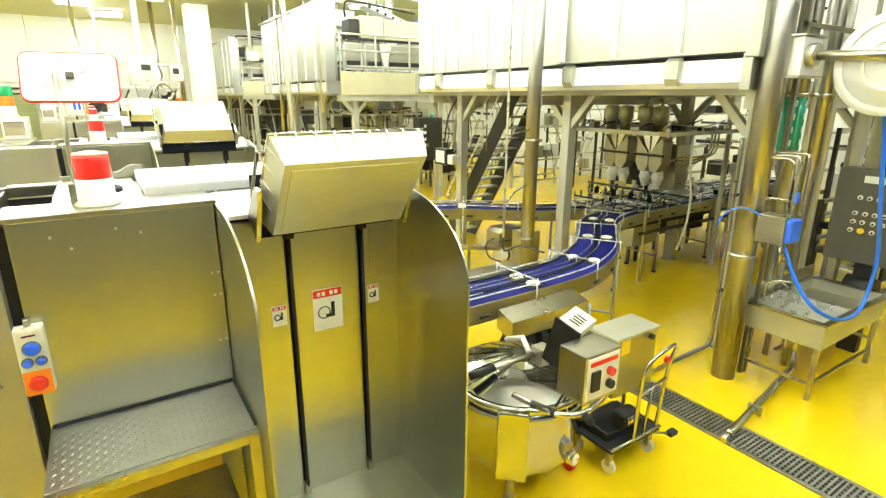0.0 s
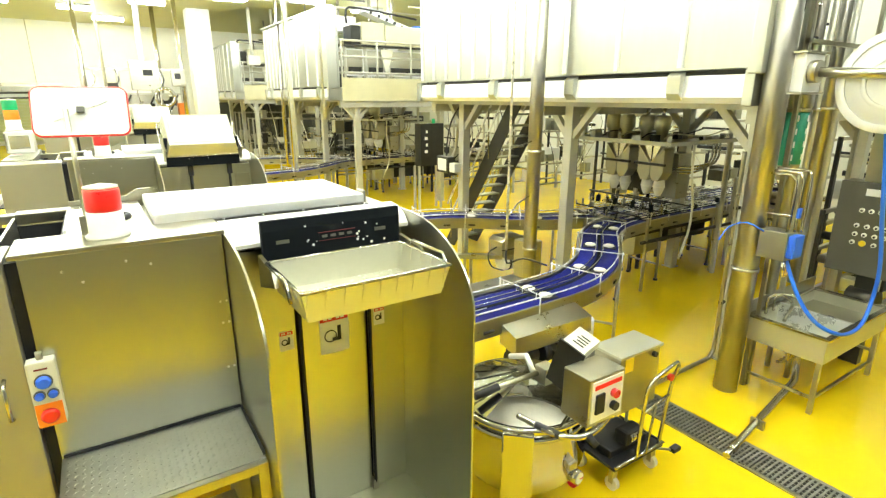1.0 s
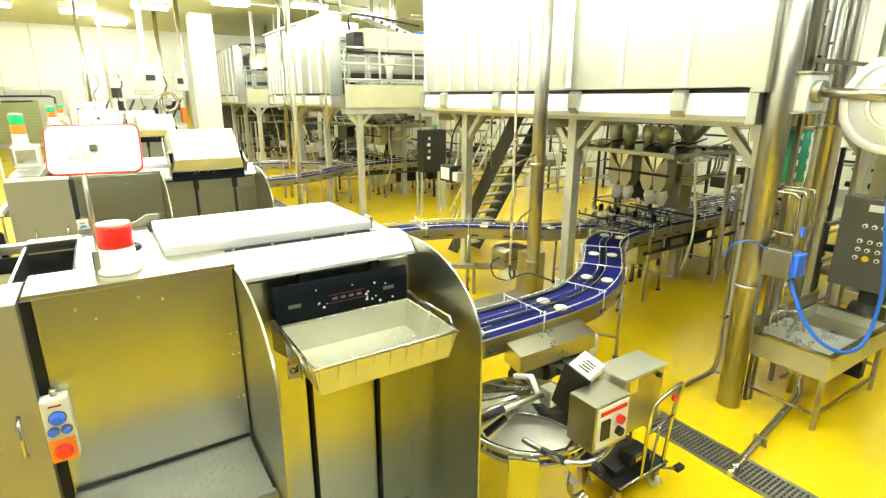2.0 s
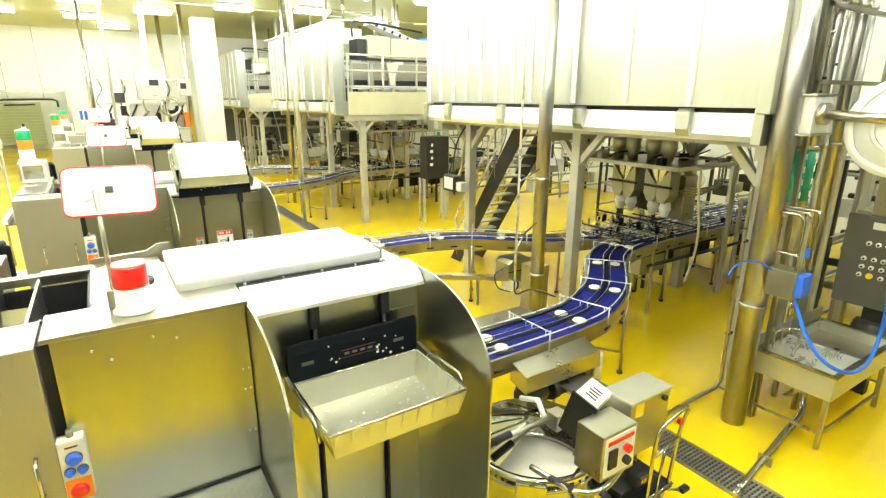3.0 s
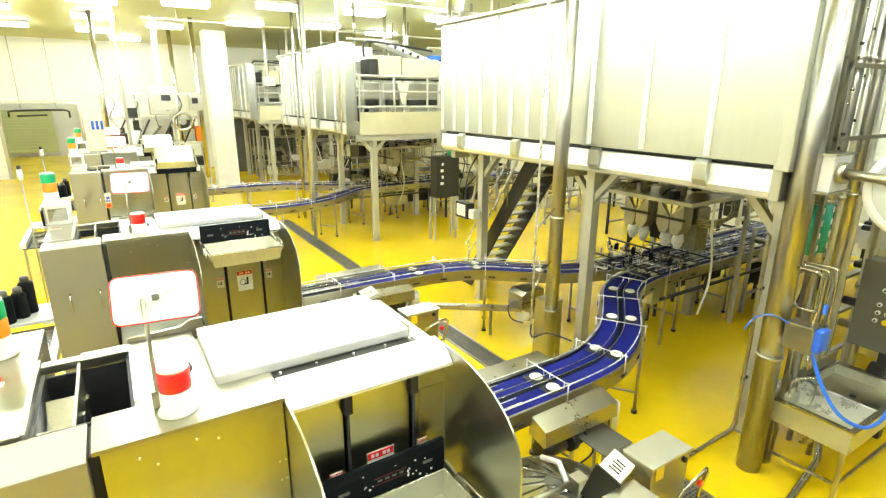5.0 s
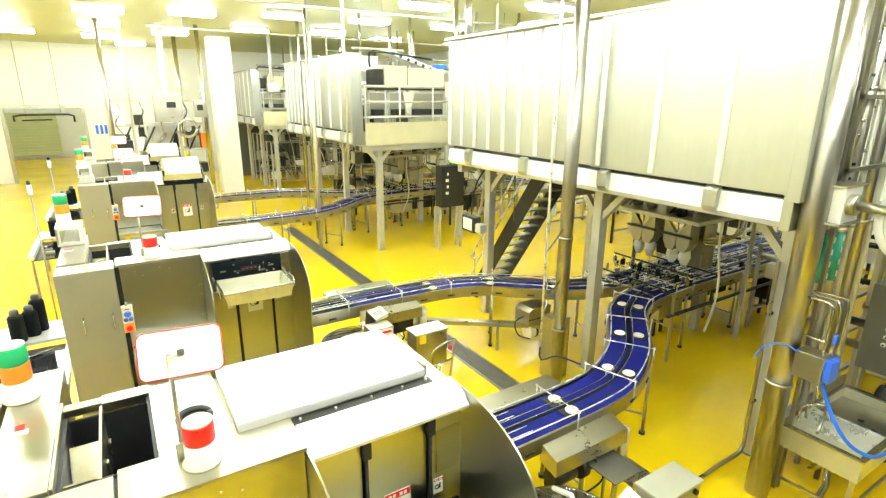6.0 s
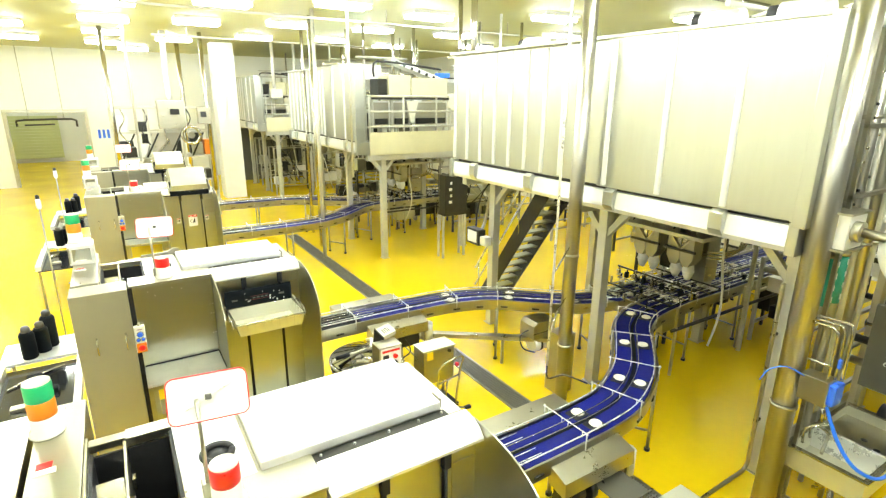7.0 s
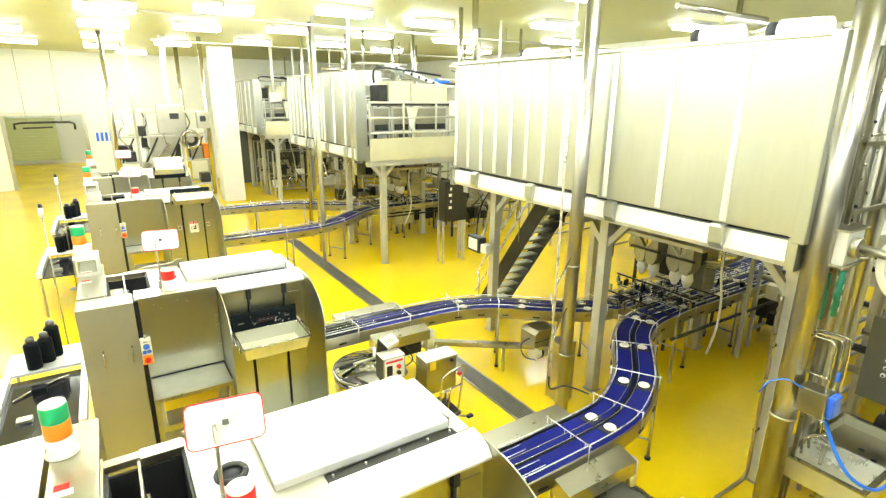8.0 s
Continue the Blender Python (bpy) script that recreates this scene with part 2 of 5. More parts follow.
def platform(y0, y1, zb, rail_south, x0=6.0, inset=0.62):
    t = thing("tank_platform", "raised steel platform on braced posts carrying folded-sheet tanks", "platform", pose(x0, y0, 0), "tank platforms")
    L = y1 - y0
    # lower beam: a channel with folded ends
    part("beam", Build().prism([(0.02, 3.12), (0.05, 3.34), (0.13, 3.34), (0.13, 3.06), (0.06, 3.06)], "y", 0.02, L - 0.02), SHEET, t)
    # dark strip behind the beam, standing in for the shadow line under the tank
    part("shadow_strip", Build().box(0.14, 0.29, 0.11, L - 0.11, 3.12, 3.39), DARKST, t)
    for y in (0.0, L - 0.10):
        part("beam_end", Build().box(-0.01, 0.55, y, y + 0.1, 3.04, 3.38, 0.01), TANKM, t)
    for y in (L * 0.12, L * 0.36, L * 0.62, L * 0.86):
        part("bracket", Build().prism([(0.02, 3.38), (-0.035, 3.34), (-0.035, 3.16), (0.02, 3.09), (0.05, 3.1), (0.05, 3.38)], "y", y, y + 0.16), TANKM, t)
    part("deck", Build().box(0.30, 5.2, 0.05, L, 3.0, 3.12), FRAME, t)
    for y in (0.05, L / 2, L - 0.15):
        part("floor_joist", Build().box(0.32, 4.2, y, y + 0.15, 2.86, 3.0), FRAME, t)
    for ya, yb, n, x in ((0.08, L * 0.41, 3, 0.0), (L * 0.42, L, 9, 0.09)):
        part("tank_wall", Build().box(x, x + 0.06, ya, yb, 3.395, zb), TANKM, t)
        w = (yb - ya) / n
        for k in range(n):
            y = ya + (k + 0.86) * w
            rib = [(x - 0.032 * math.sin(j * math.pi / 6), y - 0.04 * math.cos(j * math.pi / 6)) for j in range(7)]
            # ribs get a paler sheet than the wall, painting in their lamp highlights
            part("rib", Build().prism(rib, "z", 3.42, zb - 0.02), SHEET, t)
    part("tank_rim", Build().box(-0.02, 0.10, 0.05, L, zb, zb + 0.05, 0.01), TANKM, t)
    part("corner_post", Build().box(-0.04, 0.22, -0.06, 0.07, 3.34, zb + 0.04, 0.012), TANKM, t)
    part("tank_end", Build().box(0.16, 0.84, L - 0.05, L - 0.01, 3.37, zb - 0.01), TANKM, t)
    back = 0.3 if rail_south else 0.85
    part("tank_end", Build().box(0.08, back - 0.01, 0.10, 0.14, 3.37, zb - 0.01), TANKM, t)
    part("tank_back", Build().box(back, back + 0.05, 0.1, L, 3.12, zb), TANKM, t)
    for px in (inset, 3.6):
        for py in (0.27, L * 0.46, L - 0.65):
            if not rail_south and px < 1:
                px = inset + (0.11 if py < 0.5 else -0.02)
            post("post", t, px, py, 3.05)
            brace(t, px, py, 3.05, 0, 1)
            brace(t, px, py, 3.05, 0, -1) if py > 0.8 else None
            brace(t, px, py, 3.05, 1, 0) if px < 1 else None
            brace(t, px, py, 3.05, -1, 0) if rail_south and py < 0.5 and px < 1 else None
    if rail_south:
        for x in (0.42, 1.45, 2.5, 3.5):
            part("rail_post", Build().tube([(x, 0.1, 3.1), (x, 0.1, 4.55)], 0.03, 8), FRAME, t)
        for z in (3.75, 4.15, 4.55):
            part("rail", Build().tube([(0.36, 0.1, z), (3.6, 0.1, z)], 0.03, 8), FRAME, t)
        part("kick_plate", Build().box(0.36, 3.7, -0.03, -0.005, 3.02, 3.62), KICK, t)
    return t


platform(3.10, 9.45, 5.28, False, 6.07, 0.68)
platform(13.80, 19.85, 5.3, True, 5.97, 0.86)
platform(24.5, 30.55, 5.3, True, 5.97, 0.86)

# ---- round columns and hanging pipes ----


def pipe(name, label, x, y, r, z0, z1, material=POLISH, clamps=()):
    t = thing(name, label, "pipe", pose(x, y, 0))
    part("shaft", Build().tube([(0, 0, z0), (0, 0, z1)], r, 24), material, t)
    for z in clamps:
        part("clamp", Build().tube([(0, 0, z - 0.02), (0, 0, z + 0.02)], r + 0.012, 24), STEEL, t)
    return t


pipe("round_column", "polished stainless round column standing on the yellow floor", 6.23, 2.98, 0.12, 0, H, COLM, (1.4,))
pipe("round_column", "polished stainless riser pipe beside the conveyor", 5.80, 5.80, 0.095, 0, H, COLM, (1.0, 2.4))
column = part("column", Build().box(4.65, 5.55, 26, 26.9, 0, H, 0.03), WHITE, None, "white painted square building column", "structure")

# ---- conveyors ----
NEAR = [(1.9, 4.14, 1.12), (3.0, 4.14, 1.12), (4.0, 4.15, 1.12), (4.7, 4.18, 1.12), (5.2, 4.28, 1.12), (5.85, 4.60, 1.12), (6.45, 5.08, 1.12), (6.97, 5.52, 1.12),
        (7.6, 5.81, 1.12), (8.55, 5.93, 1.12), (9.4, 5.95, 1.12), (14.5, 6.0, 1.12)]
FAR = [(1.9, 8.10, 1.12), (2.9, 8.10, 1.12), (3.7, 8.10, 1.12), (4.5, 8.07, 1.12), (5.2, 8.01, 1.12), (5.88, 7.76, 1.12), (6.5, 7.24, 1.12), (7.0, 6.86, 1.12), (7.6, 6.64, 1.12), (8.4, 6.58, 1.12), (14.5, 6.62, 1.12)]


def ribbon(line, w0, w1, z0, z1):
    """A solid strip along the line between two side offsets and two heights."""
    b = Build()
    rows = [side(line, w0, z1), side(line, w1, z1), side(line, w1, z0), side(line, w0, z0)]
    n = len(line)
    vs = [r[i] for i in range(n) for r in rows]
    fs = [(4 * i + k, 4 * i + (k + 1) % 4, 4 * (i + 1) + (k + 1) % 4, 4 * (i + 1) + k) for i in range(n - 1) for k in range(4)]
    return b.add(vs, fs + [(0, 1, 2, 3), (4 * n - 1, 4 * n - 2, 4 * n - 3, 4 * n - 4)])


def conveyor(pts, dy, w):
    line = curve(pts)
    t = thing("belt_conveyor", "curved conveyor with two blue belt lanes and chrome guide rails", "conveyor", pose(0, dy, 0), "belt conveyors")
    h = w / 2
    part("belt", ribbon(line, 0.025, h - 0.02, -0.03, 0.0), BELT, t)
    part("belt", ribbon(line, -h + 0.02, -0.025, -0.03, 0.0), BELT, t)
    part("centre_strip", ribbon(line, -0.025, 0.025, -0.05, 0.004), NAVY, t)
    for s in (-1, 1):
        part("side_frame", ribbon(line, s * h, s * (h + 0.025), -0.16, 0.02) if s > 0 else ribbon(line, -h - 0.025, -h, -0.16, 0.02), STEEL, t)
        part("guide_rail", Build().tube(side(line, s * (h - 0.03), 0.075), 0.008, 6), CHROME, t)
        part("guide_rail", Build().tube(side(line, s * 0.045, 0.065), 0.006, 6), POLISH, t)
    # straight infeed: close guide wires over the lanes and a dark end roller
    start = [p for p in line if p.x < 3.75]
    for a, c in ((0.03, h - 0.025), (-h + 0.025, -0.03)):
        part("infeed_belt", ribbon([p for p in line if p.x < 3.45], a, c, 0.0005, 0.004), NAVY, t)
    for o in (-0.19, -0.10, 0.10, 0.19):
        part("lane_wire", Build().tube(side(start, o * w / 0.55, 0.045), 0.005, 5), CHROME, t)
    part("underside", ribbon(line, -h + 0.03, h - 0.03, -0.14, -0.05), DARKST, t)
    step = 7
    for i in range(4, len(line) - 2, step):
        q = Build().tube([side(line, -h - 0.05, 0.13)[i], side(line, h + 0.05, 0.13)[i]], 0.007, 6)
        for o in (-h - 0.03, h + 0.03):
            p = side(line, o, 0.0)[i]
            q.tube([p + Vector((0, 0, -0.08)), p + Vector((0, 0, 0.15))], 0.008, 6)
        for o in (-h + 0.03, -0.045, 0.045, h - 0.03):
            p = side(line, o, 0.0)[i]
            q.tube([p + Vector((0, 0, 0.06)), p + Vector((0, 0, 0.13))], 0.005, 5)
        part("cross_rod", q, CHROME, t)
    for i in range(5, len(line) - 3, 4):
        for s in (-1, 1):
            o = s * (h + 0.027)
            a, c = side(line, o, -0.10)[i], side(line, o, -0.10)[i + 1]
            d = (c - a).normalized() * 0.06
            part("slot", Build().tube([a - d, a + d], 0.016, 6), DARKST, t)
    for i in range(6, len(line), 13):
        for o in (-h - 0.01, h + 0.01):
            p = side(line, o, 0.0)[i]
            leg = part("leg", Build().tube([(p.x, p.y, 0.03), (p.x, p.y, 1.02)], 0.022, 8), STEEL, t)
            part("foot", Build().tube([(p.x, p.y, 0.0), (p.x, p.y, 0.035)], 0.04, 10), DARKST, leg)
        a, c = side(line, -h, 0.0)[i], side(line, h, 0.0)[i]
        part("stretcher", Build().tube([(a.x, a.y, 0.3), (c.x, c.y, 0.3)], 0.016, 6), STEEL, t)
    return t


conveyor(NEAR, 0, 0.55)
conveyor(FAR, 0, 0.52)
conveyor(NEAR, PERIOD, 0.55)
conveyor(FAR, PERIOD, 0.52)

# ---- dough machines ----


def arc_profile():
    """Side plate outline as (y, z): a rounded front top."""
    pts = [(0.14, 0.40), (0.14, 2.44), (0.0, 2.44)]
    for k in range(1, 13):
        a = math.pi / 2 * k / 12
        pts.append((-0.70 * math.sin(a), 1.98 + 0.46 * math.cos(a)))
    return pts + [(-0.70, 0.40)]


def warning_sign(parent, x, z, w, h, y):
    s = part("warning_sign", Build().box(x - w / 2, x + w / 2, y - 0.004, y, z - h / 2, z + h / 2), PAPER, parent, "white warning label with a red header")
    part("header", Build().box(x - w / 2 + 0.004, x + w / 2 - 0.004, y - 0.006, y - 0.002, z + h * 0.30, z + h / 2 - 0.004), RED, s)
    bars = Build()
    for u in (-0.30, -0.14, 0.12, 0.28):
        bars.box(x + u * w - w * 0.055, x + u * w + w * 0.055, y - 0.008, y - 0.0055, z + h * 0.345, z + h * 0.435)
    part("writing_bar", bars, PAPER, s)
    b = Build().box(x + w * 0.10, x + w * 0.22, y - 0.006, y - 0.002, z - h * 0.20, z + h * 0.16)
    b.box(x - w * 0.08, x + w * 0.2, y - 0.006, y - 0.002, z - h * 0.20, z - h * 0.12)
    part("pictogram", b, BLACK, s)
    ring = Build()
    pts = [(x - w * 0.14 + w * 0.2 * math.cos(a * math.pi / 8), y - 0.004, z - h * 0.07 + w * 0.2 * math.sin(a * math.pi / 8)) for a in range(17)]
    part("ring", ring.tube(pts, 0.004, 5), DARKST, s)


def machine(face_y, dx=0.0):
    t = thing("dough_machine", "tall stainless dough machine with rounded side plates and a steel step", "machine", pose(dx, face_y, 0), "dough machines")
    cab = part("cabinet", Build().box(-0.30, 0.25, -0.03, 0.32, 0.06, 2.44, 0.008), BEIGE, t)
    part("handle", Build().tube([(-0.11, -0.03, 1.92), (-0.11, -0.08, 1.90), (-0.11, -0.08, 1.74), (-0.11, -0.03, 1.72)], 0.009, 6), POLISH, cab)
    part("handle", Build().tube([(0.17, -0.03, 1.92), (0.17, -0.08, 1.90), (0.17, -0.08, 1.74), (0.17, -0.03, 1.72)], 0.009, 6), POLISH, cab)
    hs = part("rear_housing", Build().box(-0.29, -0.02, 0.335, 1.75, 0.06, 2.455, 0.008), STEEL, t)
    part("red_label", Build().box(-0.25, -0.17, 1.0, 1.06, 2.4545, 2.459), RED, hs)
    part("white_label", Build().box(-0.27, -0.15, 0.94, 0.995, 2.4545, 2.459), PAPER, hs)
    front = part("front_panel", Build().box(0.30, 1.135, 0.0, 0.12, 0.06, 2.44, 0.006), PANEL, t)
    bolts = Build()
    for x, z in ((0.45, 2.36), (0.52, 2.30), (0.70, 2.37), (0.80, 2.34), (1.09, 2.08), (1.09, 1.96), (1.09, 1.70), (1.12, 2.08), (1.12, 1.96), (1.12, 1.70)):
        bolts.tube([(x, 0.002, z), (x, -0.006, z)], 0.0065, 10)
    part("bolts", bolts, CHROME, front, kind="stuff")
    part("seam", Build().box(0.31, 1.125, -0.012, -0.001, 1.442, 1.456), BLACK, front)
    part("seam", Build().box(1.122, 1.134, -0.50, -0.013, 1.442, 1.452), BLACK, front)
    part("gap_filler", Build().box(0.251, 0.30, 0.04, 0.32, 0.06, 2.42), BLACK, t)
    part("top_plate", Build().box(0.27, 1.15, -0.006, 0.325, 2.44, 2.462, 0.005), STEEL, t)
    # bay between the rounded side plates
    for x in (1.14, 2.23):
        part("side_plate", Build().prism(arc_profile(), "x", x, x + 0.012), PANEL, t)
    back = part("bay_back", Build().box(1.155, 1.50, 0.10, 0.14, 0.42, 2.30), PANEL, t)
    part("bay_back", Build().box(1.54, 1.955, 0.10, 0.14, 0.42, 2.30), PANEL, t)
    part("bay_back", Build().box(1.985, 2.23, 0.10, 0.14, 0.42, 2.30), PANEL, t)
    part("guide_slot", Build().box(1.155, 2.23, 0.20, 0.24, 0.42, 2.30), BLACK, t)
    part("bay_floor", Build().box(1.155, 2.23, -0.68, 0.14, 0.40, 0.44), PANEL, t)
    for x in (1.52, 1.97):
        part("slot_stop", Build().box(x - 0.02, x + 0.02, 0.06, 0.11, 0.44, 0.52, 0.006), STEEL, t)
    for x in (1.52, 1.97):
        part("guide_rod", Build().tube([(x, 0.07, 0.5), (x, 0.07, 2.34)], 0.012, 8), BLACK, t)
        part("rod_guide", Build().box(x - 0.028, x + 0.028, 0.045, 0.098, 2.19, 2.345, 0.006), BLACK, t)
    part("hatch", Build().box(2.03, 2.21, 0.09, 0.1, 1.85, 2.18, 0.004), STEEL, t)
    part("cover", Build().prism([(0.0, 2.365), (0.05, 2.42), (0.13, 2.452), (0.225, 2.462), (0.225, 2.445), (0.13, 2.43), (0.05, 2.40), (0.0, 2.345)], "x", 1.155, 2.225), SHEET, t)
    patch = part("gap_channel", Build().box(1.155, 2.10, 0.228, 0.318, 2.442, 2.45), DARKST, t)
    for x in (1.20, 1.42, 1.66, 1.88, 2.06):
        part("fixing", Build().tube([(x, 0.28, 2.45), (x, 0.28, 2.464)], 0.008, 8), CHROME, patch)
    warning_sign(back, 1.44, 1.72, 0.085, 0.125, 0.10)
    warning_sign(back, 1.74, 1.70, 0.19, 0.27, 0.10)
    warning_sign(back, 2.05, 1.74, 0.075, 0.12, 0.10)
    part("body", Build().box(0.50, 2.22, 0.26, 1.07, 0.08, 2.44, 0.01), STEEL, t)
    part("white_deck", Build().box(0.46, 0.84, 0.33, 1.07, 2.442, 2.456, 0.004), SHEET, t)
    lid = part("lid", Build().box(0.86, 2.08, 0.32, 1.07, 2.452, 2.515, 0.012), SHEET, t)
    part("lid_end", Build().box(2.082, 2.10, 0.34, 0.44, 2.45, 2.53, 0.004), STEEL, lid)
    # dark opening behind with a scoop
    part("rear_rail", Build().box(-0.015, 0.0, 0.335, 1.2, 2.40, 2.46), STEEL, t)
    part("rear_bar", Build().box(0.20, 0.84, 1.08, 1.20, 2.39, 2.452, 0.006).box(0.0, 0.20, 1.12, 1.2, 2.39, 2.44, 0.004), STEEL, t)
    part("rear_plate", Build().prism([(0.46, 2.30), (0.92, 2.30), (0.92, 2.53), (0.84, 2.53), (0.78, 2.49), (0.46, 2.48)], "y", 1.205, 1.225), STEEL, t)
    part("partition", Build().box(0.185, 0.20, 0.34, 1.10, 2.0, 2.43), STEEL, t)
    # pit lining coloured black: the darkness inside the opening is put into the colour
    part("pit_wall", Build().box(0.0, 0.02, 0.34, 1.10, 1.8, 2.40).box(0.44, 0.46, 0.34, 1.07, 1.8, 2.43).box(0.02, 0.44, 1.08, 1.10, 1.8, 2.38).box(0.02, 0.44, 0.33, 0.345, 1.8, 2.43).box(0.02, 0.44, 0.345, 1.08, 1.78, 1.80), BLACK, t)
    part("pit_latch", Build().box(0.205, 0.22, 0.60, 0.64, 2.16, 2.34, 0.004), POLISH, t)
    part("pit_latch", Build().box(0.205, 0.23, 0.86, 0.92, 2.22, 2.30, 0.004), POLISH, t)
    part("scoop", Build().prism([(0.40, 2.40), (0.42, 2.20), (0.62, 2.14), (0.86, 2.34), (0.84, 2.35), (0.61, 2.16), (0.44, 2.22), (0.415, 2.40)], "x", 0.03, 0.17), POLISH, t)
    part("edge_strip", Build().box(0.46, 0.475, 0.36, 1.05, 2.456, 2.475, 0.003), SHEET, t)
    grom = part("rubber_grommet", Build().tube([(0.67 + 0.085 * math.cos(k * math.pi / 12), 0.62 + 0.085 * math.sin(k * math.pi / 12), 2.466) for k in range(25)], 0.020, 8), BLACK, t)
    part("grommet_web", Build().lathe([(0.0, 2.470), (0.035, 2.470), (0.04, 2.460), (0.085, 2.458), (0.085, 2.4565), (0.0, 2.4565)], 0.67, 0.62, 20), BLACK, grom)
    # steps
    tread = part("step", Build().box(0.30, 1.13, -0.52, -0.005, 1.405, 1.44, 0.006), TREAD, t)
    knob = Build()
    for i in range(26):
        for j in range(16):
            x, y = 0.33 + i * 0.031, -0.50 + j * 0.031
            s = 0.011 if (i + j) % 2 else -0.011
            knob.add([(x - 0.011, y - s, 1.4395), (x - 0.002, y + 0.004, 1.4430), (x + 0.011, y + s, 1.4395), (x + 0.002, y - 0.004, 1.4430)], [(0, 1, 2, 3)])
    part("tread_pattern", knob, TREAD, tread, kind="stuff")
    part("step_frame", Build().box(0.30, 0.35, -0.56, -0.525, 0.1, 1.44, 0.004).box(1.08, 1.13, -0.56, -0.525, 0.1, 1.44, 0.004).box(0.35, 1.08, -0.56, -0.525, 1.39, 1.44, 0.004), STEEL, t)
    low = part("step", Build().box(0.40, 1.02, -0.50, -0.16, 1.02, 1.05, 0.006), TREAD, t)
    part("riser_plate", Build().box(0.40, 1.02, -0.012, -0.002, 0.80, 1.36, 0.003), YELLOW, t)
    dots = Build()
    for i in range(14):
        for j in range(8):
            x, y = 0.42 + i * 0.043 + 0.02 * (j % 2), -0.48 + j * 0.042
            dots.tube([(x, y, 1.05), (x, y, 1.055)], 0.007, 6)
    part("tread_pattern", dots, TREAD, low, kind="stuff")
    part("step", Build().box(0.36, 1.07, -0.52, -0.10, 0.70, 0.73, 0.006), TREAD, t)
    # push-button box
    bx = part("button_box", Build().box(0.253, 0.363, -0.07, -0.001, 1.66, 1.985, 0.012), CREAM, t, "cream push-button box")
    part("yellow_plate", Build().box(0.257, 0.359, -0.074, -0.068, 1.665, 1.78), ORANGE, bx)
    part("print_bar", Build().box(0.282, 0.332, -0.0725, -0.069, 1.945, 1.953), DIMRED, bx)
    for x, z, r, m in ((0.309, 1.89, 0.030, BLUE), (0.284, 1.825, 0.018, BLUE), (0.334, 1.825, 0.018, BLUE), (0.308, 1.722, 0.036, RED)):
        rim = part("button_rim", Build().tube([(x, -0.068, z), (x, -0.078, z)], r + 0.005, 16), GREYM if m is BLUE else ORANGE, bx)
        part("push_button", Build().tube([(x, -0.07, z), (x, -0.09, z), (x, -0.10, z)], r, 16, radii=[r, r, r * 0.7]), m, rim)
    part("conduit_stub", Build().tube([(0.308, -0.035, 1.985), (0.308, -0.035, 2.02)], 0.014, 10), STEEL, bx)
    return t


M = machine(3.13, 0.07)
ROW = ((0, 0.0), (4.2, 0.06), (10.85, 0.06), (15.05, 0.06))
for dy, dx in ROW[1:]:
    copy_thing(M, pose(0.07 + dx, 3.13 + dy, 0))


